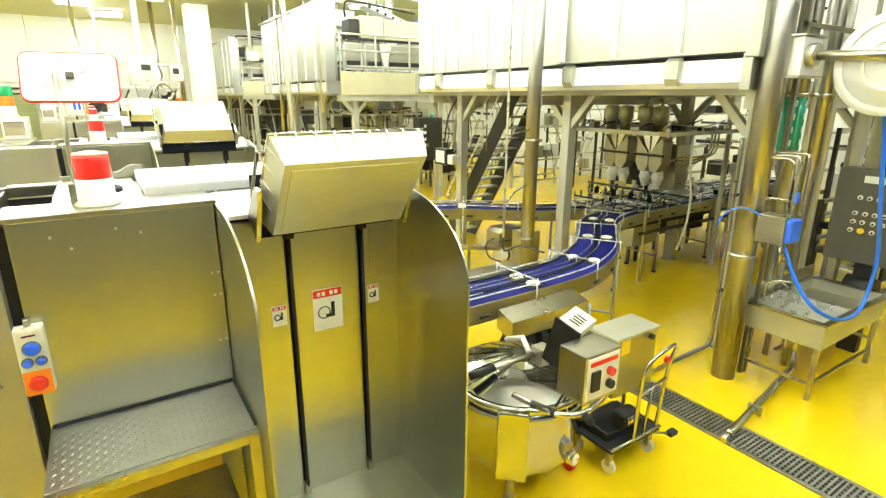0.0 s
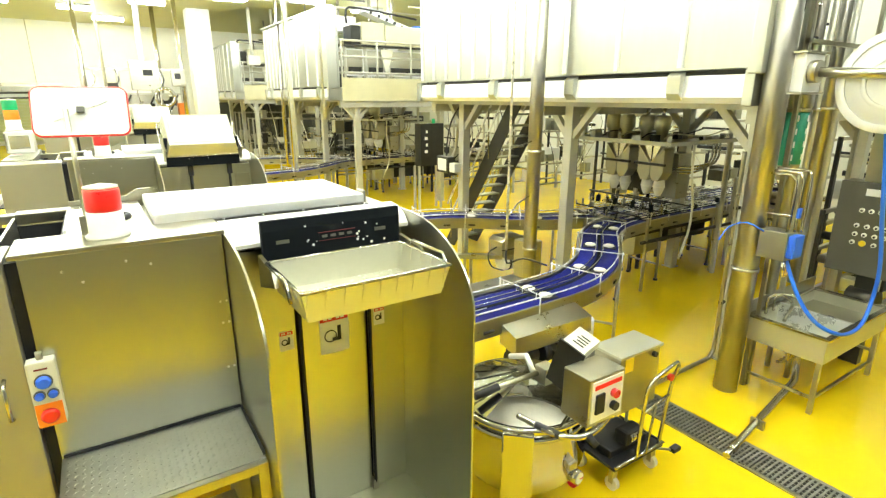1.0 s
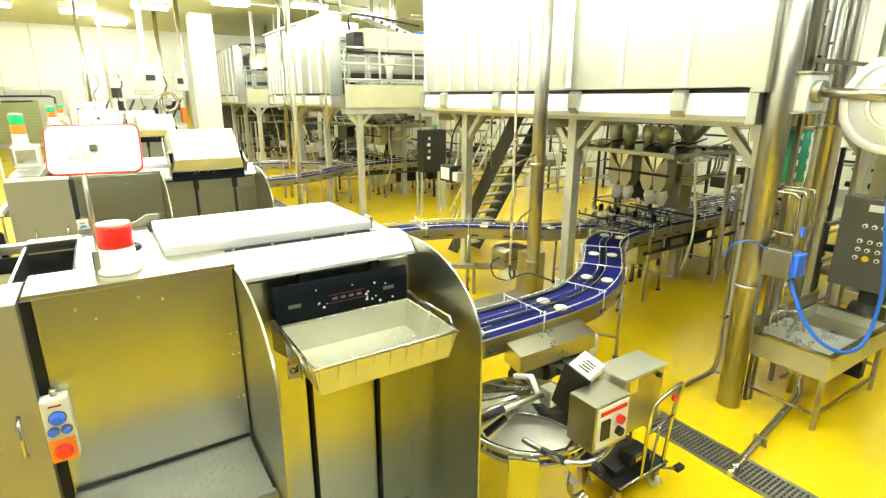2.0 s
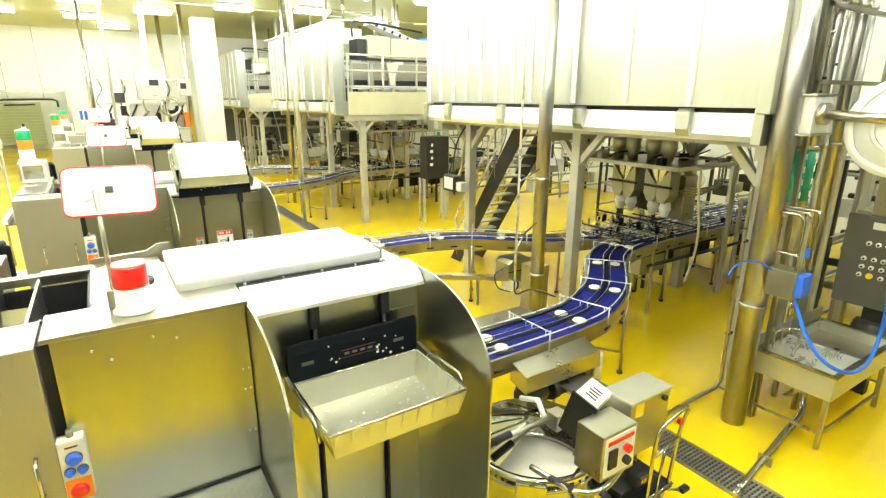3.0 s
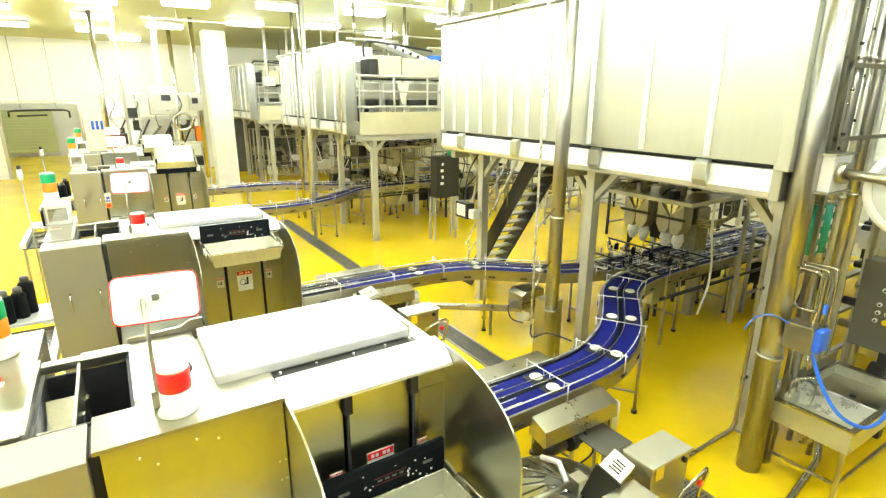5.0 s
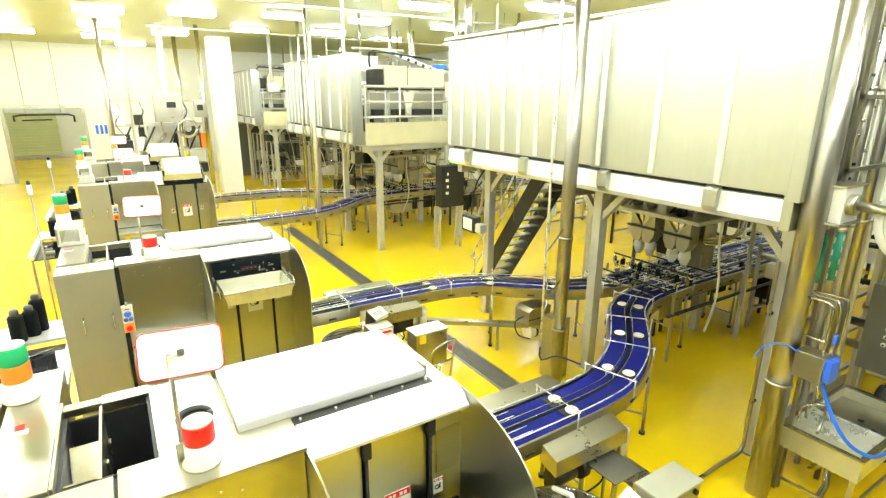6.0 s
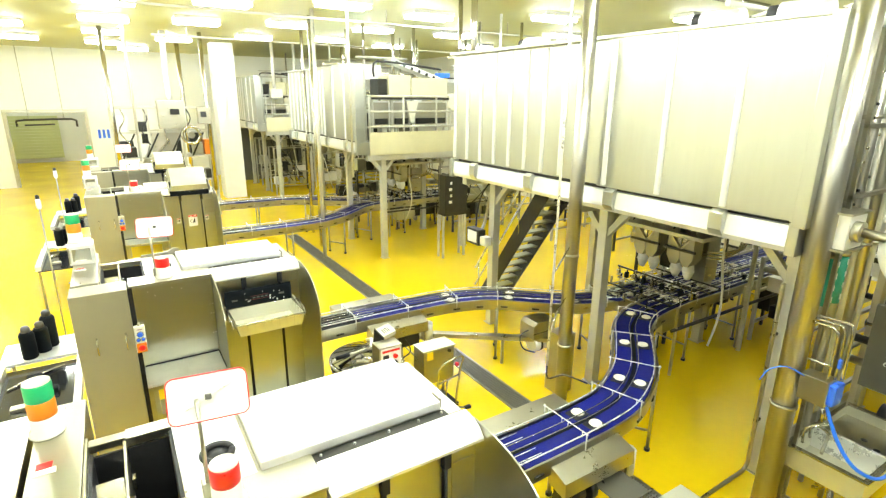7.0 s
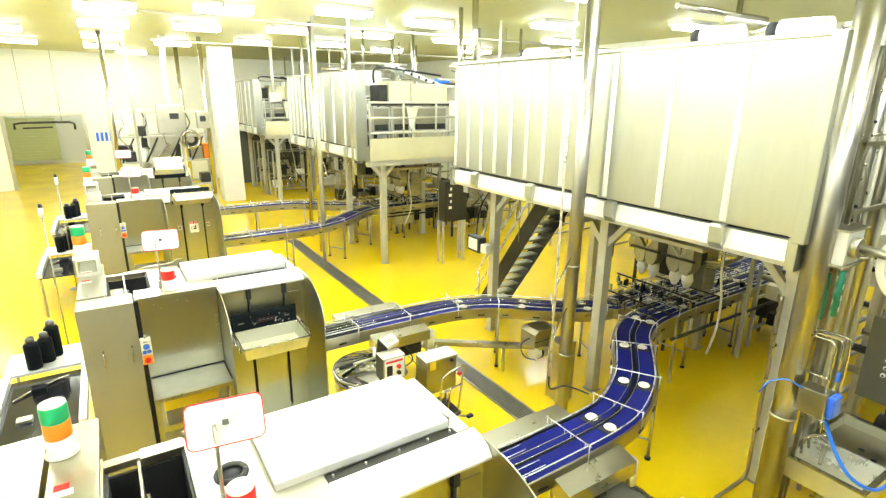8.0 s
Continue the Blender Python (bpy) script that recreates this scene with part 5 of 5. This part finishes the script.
# ---- line machinery standing under and behind the platforms ----
def line_unit(x, y, seed, w=1.6, d=0.9, h=1.9):
    r = random.Random(seed)
    t = thing("line_unit", "dark steel line machine with open frame, rollers, boxes and pipes", "line machine", pose(x, y, 0), "line machines")
    for px in (0, w):
        for py in (0, d):
            bx("upright", t, px - 0.03, px + 0.03, py - 0.03, py + 0.03, 0, h, FRAME if r.random() < 0.6 else DARKST)
    for z in (0.35, 1.0, h - 0.06):
        bx("side_rail", t, 0.03, w - 0.03, -0.025, 0.025, z, z + 0.05, STEEL)
        bx("side_rail", t, 0.03, w - 0.03, d - 0.025, d + 0.025, z, z + 0.05, STEEL)
    for k in range(r.randint(8, 12)):
        a, bw, bh = r.uniform(0.05, w - 0.5), r.uniform(0.2, 0.45), r.uniform(0.15, 0.45)
        yy, z = r.uniform(0.05, d - 0.4), r.choice((0.40, 1.05, 1.05, h))
        bx("unit_box", t, a, a + bw, yy, yy + 0.35, z, z + bh, r.choice((DARKST, DARKST, PANEL, PANEL, STEEL, SHEET)), 0.012)
    for k in range(r.randint(5, 9)):
        a, z = r.uniform(0.05, w), r.uniform(0.6, h - 0.1)
        tb("roller", t, [(a, 0.03, z), (a, d - 0.03, z)], r.uniform(0.02, 0.06), r.choice((POLISH, BLACK, STEEL)), 10)
    for k in range(r.randint(3, 6)):
        a, b_ = r.uniform(0, w), r.uniform(0, w)
        tb("air_pipe", t, curve([(a, r.uniform(0, d), h + r.uniform(0.0, 0.7)), (a, 0.1, h - 0.3), ((a + b_) / 2, -0.05, 1.2), (b_, -0.04, r.uniform(0.3, 0.9))], 0.2), r.uniform(0.008, 0.02), r.choice((POLISH, BLACK, CREAM)), 6)
    return t


n = 11
for x, y, w, d, h in ((10.6, 4.7, 2.0, 0.8, 1.7), (10.9, 7.6, 2.2, 0.9, 1.9), (13.3, 4.4, 2.0, 0.9, 2.3), (9.2, 2.7, 1.7, 0.8, 1.6), (11.5, 2.2, 1.8, 0.9, 2.0), (13.8, 1.8, 1.8, 0.9, 2.2), (9.8, 1.4, 1.9, 0.9, 2.3), (11.2, 3.4, 1.9, 0.8, 2.5), (12.6, 0.6, 1.9, 0.9, 2.6),
                      (13.2, 10.2, 2.0, 0.9, 2.1), (14.0, 7.6, 1.8, 1.0, 2.6), (9.6, 0.4, 1.6, 0.8, 1.9), (8.0, 18.7, 1.9, 0.9, 1.9), (10.2, 15.6, 2.2, 0.9, 2.2), (10.8, 19.0, 2.0, 0.9, 2.2), (7.6, 21.8, 2.0, 0.9, 2.3),
                      (9.9, 22.4, 2.0, 0.9, 2.4), (12.6, 16.8, 2.2, 1.0, 2.6), (12.4, 13.0, 2.0, 0.9, 2.1), (6.9, 25.9, 1.8, 0.9, 2.2), (9.2, 26.0, 2.2, 0.9, 2.4), (7.0, 29.0, 2.2, 0.9, 2.4), (10, 29.5, 2.2, 0.9, 2.5),
                      (14.6, 10.6, 1.9, 0.9, 2.6), (14.8, 13.8, 1.9, 1.0, 2.6)):
    line_unit(x, y, n, w, d, h)
    n += 1

# ---- tops of the platforms ----


def deck_plant(x, y, seed, w, d):
    r = random.Random(seed)
    t = thing("deck_plant", "pipes, valves and boxes standing on the tank platform", "pipework", pose(x, y, 3.12), "platform pipework")
    for k in range(6):
        a, yy, hh = r.uniform(0, w), r.uniform(0, d), r.uniform(1.2, 3.3)
        tb("stand_pipe", t, [(a, yy, 0), (a, yy, hh)], r.uniform(0.02, 0.05), r.choice((POLISH, STEEL, FRAME)), 8)
    for k in range(6):
        a, yy, hh = r.uniform(0, w - 0.6), r.uniform(0, d - 0.3), r.uniform(0.3, 1.0)
        bx("plant_box", t, a, a + r.uniform(0.3, 0.7), yy, yy + 0.35, 0.0 if k < 3 else 1.3, (0.0 if k < 3 else 1.3) + hh, r.choice((DARKST, STEEL, SHEET, CREAM)), 0.015)
    for k in range(4):
        z, yy = r.uniform(0.9, 2.9), r.uniform(0, d)
        tb("cross_pipe", t, [(-0.2, yy, z), (w * r.uniform(0.5, 1.0), yy, z)], r.uniform(0.02, 0.06), r.choice((POLISH, FRAME)), 8)
    bx("cabinet_plinth", t, 0, w, 0, d, 0, 0.06, FRAME)
    return t


pk = thing("packing_unit", "beige cased unit with dark windows behind the platform railing", "machine", pose(6.75, 14.55, 3.12))
bx("upper_case", pk, 0.55, 1.25, 0.0, 0.7, 1.42, 2.0, KICK, 0.015)
bx("upper_case", pk, 1.28, 2.5, 0.0, 0.7, 1.42, 1.95, KICK, 0.015)
bx("dark_cover", pk, 0.25, 0.53, 0.05, 0.6, 1.42, 1.90, DARKST, 0.015)
bx("beam", pk, 0.0, 2.7, -0.06, 0.0, 1.34, 1.40, DARKST)
for x in (0.0, 0.62, 1.30, 2.6):
    bx("leg", pk, x, x + 0.06, 0.02, 0.08, 0.0, 1.40, FRAME)
for x, w in ((0.1, 0.48), (0.72, 0.52), (1.42, 1.1)):
    bx("window", pk, x, x + w, 0.10, 0.12, 0.62, 1.26, STEEL)
    bx("dark_tray", pk, x + 0.04, x + w - 0.06, 0.02, 0.09, 0.66, 0.82, DARKST, 0.01)
    part("window_frame", Build().box(x - 0.03, x + w + 0.03, 0.08, 0.13, 1.26, 1.30).box(x - 0.03, x + w + 0.03, 0.08, 0.13, 0.58, 0.62).box(x - 0.03, x, 0.08, 0.13, 0.62, 1.26).box(x + w, x + w + 0.03, 0.08, 0.13, 0.62, 1.26), SHEET, pk)
part("hopper", Build().prism([(1.10, 1.30), (1.50, 1.30), (1.32, 0.70), (1.24, 0.70)], "y", -0.02, 0.06), CREAM, pk)
tb("top_pipe", pk, curve([(0.2, 0.2, 1.95), (0.2, 0.2, 2.3), (0.6, 0.2, 2.36), (2.4, 0.2, 2.2)], 0.15), 0.03, BLACK)
copy_thing(pk, pose(6.2, 25.1, 3.12))
deck_plant(7.2, 15.4, 71, 2.4, 1.6)
deck_plant(7.2, 17.4, 72, 2.6, 3.2)
deck_plant(7.1, 3.6, 73, 2.6, 2.0)
deck_plant(7.1, 6.0, 74, 2.6, 3.0)
deck_plant(7.0, 25.6, 75, 2.6, 3.0)
ch = thing("chute", "sloping white conveyor chute with dark spots above the platform", "chute", pose(7.9, 15.6, 0))
part("bed", Build().prism([(0.0, 5.55), (1.8, 5.0), (2.4, 5.0), (2.4, 5.1), (1.85, 5.1), (0.05, 5.66)], "y", 0, 0.5), SHEET, ch)
for k in range(6):
    part("roller", Build().tube([(0.2 + 0.26 * k, -0.02, 5.53 - 0.08 * k), (0.2 + 0.26 * k, 0.0, 5.53 - 0.08 * k)], 0.05, 12), BLACK, ch)
bx("blue_bin", ch, 1.75, 2.15, 0.05, 0.35, 5.1, 5.28, HOSEM, 0.03)
for x in (0.3, 2.0):
    bx("strut", ch, x, x + 0.05, 0.2, 0.25, 3.12, 5.3, FRAME)
for i, (x, y, z) in enumerate(((7.0, 3.6, 5.42), (7.1, 4.6, 5.45), (7.0, 7.9, 5.4))):
    t = thing("tank_motor", "white and black motor on the tank top with a bent pipe", "motor", pose(x, y, z - 0.12), "tank motors")
    tb("motor", t, [(0, 0, 0.15), (0.0, 0.5, 0.17)], 0.12, SHEET, 16)
    tb("end_cap", t, [(0, 0.5, 0.17), (0, 0.62, 0.17)], 0.10, BLACK, 16)
    tb("pipe", t, curve([(0, -0.1, 0.15), (0, -0.5, 0.2), (-0.1, -0.7, 0.0), (-0.1, -0.75, -0.2)], 0.1), 0.03, STEEL)
    bx("base", t, -0.5, 0.3, -0.8, 0.7, -0.1, 0.03, SHEET, 0.01)

# ---- cabinet, pendant ----
cab = thing("control_cabinet", "dark control cabinet on legs with a green lamp", "cabinet", pose(8.2, 13.1, 0))
bx("case", cab, 0.1, 0.85, 0, 0.35, 1.25, 2.42, DARKST, 0.012)
for k in range(4):
    bx("label_bar", cab, 0.22 + 0.04 * (k % 2), 0.32, -0.006, 0.0, 1.62 + 0.18 * k, 1.70 + 0.18 * k, PAPER)
part("lamp", Build().lathe([(0, 2.42), (0.05, 2.42), (0.05, 2.54), (0, 2.55)], 0.6, 0.15, 14), GREEN, cab)
for x in (0.04, 0.76):
    bx("leg", cab, x, x + 0.05, 0.02, 0.07, 0, 1.25, FRAME)
    bx("leg", cab, x, x + 0.05, 0.28, 0.33, 0, 1.25, FRAME)
pend = thing("operator_panel", "small white operator screen on a bent steel arm at the post", "operator panel", pose(6.62, 9.1, 0))
bx("case", pend, -0.20, -0.02, -0.2, 0.22, 1.68, 2.0, DARKST, 0.02)
bx("screen", pend, -0.208, -0.202, -0.14, 0.16, 1.73, 1.96, WHITE)
tb("arm", pend, curve([(-0.05, 0.0, 1.84), (0.1, 0.0, 2.1), (0.08, -0.15, 2.6), (0.1, -0.3, 3.0)], 0.1), 0.03, STEEL)
tb("cable", pend, curve([(-0.05, 0.1, 1.9), (0.05, 0.2, 2.3), (0.02, 0.0, 2.7), (0.1, -0.2, 3.0)], 0.1), 0.016, BLACK)
bx("case_small", pend, -0.2, -0.04, -0.42, -0.24, 1.72, 1.9, SHEET, 0.02)

# ---- benches on the far side of the machines ----
for dy in (0, 4.2, 10.85, 15.05):
    t = thing("work_bench", "steel bench with a dark sunken top beside the machine", "bench", pose(-0.30, 3.6 + dy, 0), "work benches")
    bx("top", t, -0.95, 0.0, 1.45, 2.2, 0.96, 1.0, SHEET, 0.006)
    bx("sunken_top", t, -0.93, -0.02, -0.2, 1.44, 0.88, 0.90, GLOSSY)
    bx("edge", t, -0.06, 0.02, -0.2, 1.44, 0.90, 1.0, SHEET)
    bx("edge", t, -0.97, -0.87, -0.2, 1.44, 0.90, 1.0, SHEET)
    for k in range(3):
        tb("tool", t, [(-0.8 + 0.1 * k, 0.85 + 0.12 * k, 0.915), (-0.45 + 0.12 * k, 1.15 + 0.06 * k, 0.93)], 0.013, POLISH)
    for k, (x, y) in enumerate(((-0.7, 0.2), (-0.4, 0.5), (-0.6, 0.9))):
        bx("fitting", t, x, x + 0.16, y, y + 0.12, 0.90, 0.95 + 0.02 * k, NAVY if k else STEEL, 0.01)
    for x in (-0.93, -0.05):
        for y in (-0.16, 2.12):
            bx("leg", t, x, x + 0.04, y, y + 0.04, 0, 0.96, STEEL)
    for bxx, by, hh in ((-0.60, 2.08, 0.42), (-0.38, 2.40, 0.50), (-0.46, 2.24, 0.40)):
        q = thing("black_bottle", "dark navy bottle standing on the bench", "bottle", pose(-0.30 + bxx, 3.6 + dy + by - 0.5, 1.0), "bottles")
        part("body", Build().lathe([(0, 0), (0.085, 0), (0.092, 0.02), (0.092, hh - 0.07), (0.075, hh - 0.04), (0.0, hh - 0.03)], n=20), NAVY, q)
        part("cap", Build().lathe([(0, hh - 0.035), (0.055, hh - 0.035), (0.055, hh + 0.02), (0.04, hh + 0.045), (0, hh + 0.045)], n=16), GREYM, q)
for y in (12.0, 16.1):
    q = thing("pole_light", "thin pole with a white lamp head and dark cap", "pole light", pose(-0.74, y, 0), "pole lights")
    tb("pole", q, [(0, 0, 0), (0, 0, 2.62)], 0.012, STEEL)
    part("foot", Build().lathe([(0, 0), (0.16, 0), (0.16, 0.012), (0.03, 0.03), (0, 0.03)], n=16), STEEL, q)
    part("head", Build().lathe([(0, 2.62), (0.03, 2.62), (0.04, 2.68), (0.035, 2.80), (0, 2.80)], n=14), WHITE, q)
    part("cap", Build().lathe([(0, 2.80), (0.032, 2.80), (0.028, 2.86), (0, 2.87)], n=14), DARKST, q)

# ---- mixing station at the far end ----
ms = thing("mixing_station", "tall steel mixing station with screens, frames and a round blower", "mixing station", pose(0.6, 22.6, 0))
for x in (0.0, 1.1, 2.2, 3.2):
    for y in (0, 1.2):
        bx("upright", ms, x - 0.04, x + 0.04, y - 0.04, y + 0.04, 0, 4.1 if x < 3 else 3.6, FRAME)
for z in (1.4, 2.3, 3.2, 4.05):
    for y in (0, 1.2):
        bx("rail", ms, 0.04, 3.2, y - 0.03, y + 0.03, z, z + 0.06, FRAME)
bx("deck", ms, 0, 3.2, 0, 1.2, 2.30, 2.34, FRAME)
sc = bx("screen_case", ms, 1.45, 2.35, -0.25, 0.2, 3.35, 4.35, STEEL, 0.02)
bx("screen", sc, 1.85, 2.15, -0.256, -0.25, 3.85, 4.05, BLACK)
sc2 = bx("screen_case", ms, 2.75, 3.2, -0.2, 0.1, 3.5, 4.1, STEEL, 0.02)
bx("screen", sc2, 2.85, 3.05, -0.206, -0.2, 3.75, 3.95, BLACK)
ring = Build()
pts = [(2.45 + 0.30 * math.cos(k * math.pi / 14), -0.3, 3.12 + 0.30 * math.sin(k * math.pi / 14)) for k in range(29)]
blower = part("blower", ring.tube(pts, 0.06, 10), POLISH, ms)
part("hub", Build().tube([(2.45, -0.36, 3.12), (2.45, -0.2, 3.12)], 0.12, 20), STEEL, blower)
part("hopper", Build().prism([(1.2, 3.2), (2.1, 3.2), (1.9, 2.5), (1.0, 2.0), (0.8, 2.0)], "y", 0.1, 0.9), STEEL, ms)
for k in range(4):
    tb("diagonal_stay", ms, [(0.2 + 0.75 * k, -0.05, 2.35), (0.65 + 0.75 * k, -0.05, 3.2)], 0.03, DARKST)
    bx("dark_tank", ms, 0.12 + 0.78 * k, 0.6 + 0.78 * k, 0.55, 1.0, 2.36, 2.9 + 0.25 * (k % 2), DARKST, 0.03)
    tb("feed_hose", ms, curve([(0.3 + 0.7 * k, 0.2, 4.1), (0.4 + 0.7 * k, -0.1, 3.7), (0.2 + 0.7 * k, -0.12, 3.3), (0.5 + 0.6 * k, -0.1, 2.8)], 0.12), 0.02, BLACK if k % 2 else POLISH)
part("chute", Build().prism([(0.9, 2.1), (1.7, 3.0), (1.75, 2.95), (0.95, 2.05)], "y", -0.3, 0.0), POLISH, ms)
for k, (x, z, m) in enumerate(((0.3, 2.36, DARKST), (0.7, 2.36, SHEET), (0.15, 3.25, SHEET), (0.75, 3.25, DARKST), (2.5, 2.36, STEEL), (2.9, 2.36, ORANGE), (0.4, 1.45, RED), (1.2, 1.45, STEEL), (2.0, 1.45, SHEET), (2.7, 1.45, DARKST))):
    bx("bin", ms, x, x + 0.35, 0.1, 0.6, z, z + 0.35 + 0.1 * (k % 3), m, 0.015)
for x in (0.08, 3.12):
    tb("riser", ms, [(x, -0.1, 1.0), (x, -0.1, H)], 0.07, POLISH, 14)
tb("duct", ms, curve([(1.9, 0.0, 4.3), (1.9, 0.1, 5.2), (1.95, 0.1, H)], 0.3), 0.10, SHEET, 14)

for i, (x, y, r) in enumerate(((5.35, 15.0, 0.05), (5.7, 16.2, 0.08), (5.5, 13.0, 0.03), (6.0, 18.0, 0.05), (1.2, 19.0, 0.04), (3.4, 26.5, 0.08))):
    pipe("ceiling_pipe", "slim vertical pipe dropping from the ceiling", x, y, r, 0.0 if i in (0, 1, 3, 5) else 2.6, H, POLISH if i % 2 else FRAME)
for i, (y, z) in enumerate(((14.0, 6.35), (20.0, 6.3))):
    t = thing("ceiling_conduit", "horizontal steel conduit under the ceiling", "conduit", pose(0, y, z), "ceiling conduits")
    tb("conduit", t, [(1.0 + i, 0, 0), (16.5, 0, 0)], 0.03, FRAME, 10)
    for x in (3, 7, 11, 15):
        tb("hanger", t, [(x, 0, 0.03), (x, 0, H - z)], 0.012, STEEL)

for i in range(16):
    r = random.Random(300 + i)
    x, y = r.uniform(6.6, 12.5), r.uniform(10.0, 25.0)
    t = thing("service_drop", "service drop with pipe, hanger and box below the ceiling", "service drop", pose(x, y, 0), "service drops")
    z = r.uniform(4.6, 5.6)
    tb("drop_pipe", t, [(0, 0, z), (0, 0, H)], r.uniform(0.02, 0.07), r.choice((POLISH, FRAME, SHEET)), 8)
    bx("drop_box", t, -0.2, 0.2 + r.uniform(0, 0.4), -0.15, 0.15, z - r.uniform(0.2, 0.5), z + 0.02, r.choice((SHEET, CREAM, STEEL)), 0.015)
    tb("cross_line", t, [(-0.6, 0, z + 0.5), (0.9, 0, z + 0.5)], 0.025, r.choice((STEEL, BLACK, POLISH)), 6)

# ---- next room seen through the opening ----
door = thing("roller_door", "roller door behind the wide opening, reflected green put into its colour", "door", pose(-5.0, 45.6, 0), kind="structure")
for k in range(14):
    bx("slat", door, 0, 2.7, 0.0, 0.05, 0.3 + 0.2 * k, 0.49 + 0.2 * k, DOORM, 0.01)
sign = thing("overhead_track", "dark steel lifting track hanging over the opening", "track", pose(-3.2, Y1 - 0.5, 0))
tb("track", sign, curve([(0, 0, 3.0), (0, 0, 3.25), (0.3, 0, 3.3), (2.2, 0, 3.32), (2.4, 0, 3.25), (2.4, 0, 2.95)], 0.2), 0.05, DARKST)
tb("track", sign, [(0.3, 0, 3.05), (1.5, 0, 3.08)], 0.04, DARKST)
for x in (0.5, 1.9):
    tb("hanger", sign, [(x, 0, 3.3), (x, 0, H)], 0.015, STEEL)
notice = thing("wall_notice", "white wall board with small dark bars of writing", "notice", pose(-0.28, Y1 - 0.02, 0))
board = bx("board", notice, 0.05, 1.3, -0.03, 0.0, 1.9, 3.4, WHITE)
for k in range(4):
    bx("bar", board, 0.3 + 0.2 * k, 0.42 + 0.2 * k, -0.04, -0.03, 2.3, 2.75, BLUE)


def motions():
    """Lifts, trays and buns."""
    tilt = ((-9, 138), (-1.2, 138), (-0.7, 130), (-0.45, 112), (-0.25, 94), (-0.1, 68), (0.0, 52), (0.1, 38), (0.2, 24), (0.3, 12), (0.4, 3), (0.5, 0), (20, 0))
    drop = ((-9, 2.36), (0.0, 2.36), (0.5, 2.32), (1.0, 2.27), (1.5, 2.17), (3.5, 1.87), (4.5, 1.71), (8.0, 1.2), (20, 1.2))

    def at(table, t):
        return float(np.interp(t, [r[0] for r in table], [r[1] for r in table]))

    for (ob, tray), t0, dz in LIFTS:
        x, y = ob.matrix_basis.translation.x, ob.matrix_basis.translation.y
        times = sorted({0.0, 8.0} | {round(t0 + r[0], 3) for r in tilt + drop if 0 < t0 + r[0] < 8})
        walk(ob, [(t, pose(x, y, at(drop, t - t0) + dz)) for t in times])
        walk(tray, [(t, pose(0, 0, 0, -at(tilt, t - t0), 0, 0)) for t in times])
    shift = ((0, 0.0), (1.5, 0.2), (3, 0.53), (3.5, 0.64), (4.5, 0.9), (6, 1.1), (7, 1.35), (8, 1.57))
    for ob, path, cum, s0, off, dy in BUNS:
        rows = []
        for t in (0, 1.0, 1.5, 2.2, 3, 3.5, 4, 4.5, 5.2, 6, 6.5, 7, 7.5, 8):
            s = s0 + at(shift, t)
            i = min(max(int(np.searchsorted(cum, s)), 1), len(path) - 1)
            f = (s - cum[i - 1]) / (cum[i] - cum[i - 1])
            p, d = path[i - 1].lerp(path[i], f), path[i] - path[i - 1]
            n = Vector((-d.y, d.x, 0)).normalized()
            rows.append((t, pose(p.x + n.x * off, p.y + n.y * off + dy, 1.122, 0, 0, math.degrees(math.atan2(d.y, d.x)))))
        walk(ob, rows)


motions()
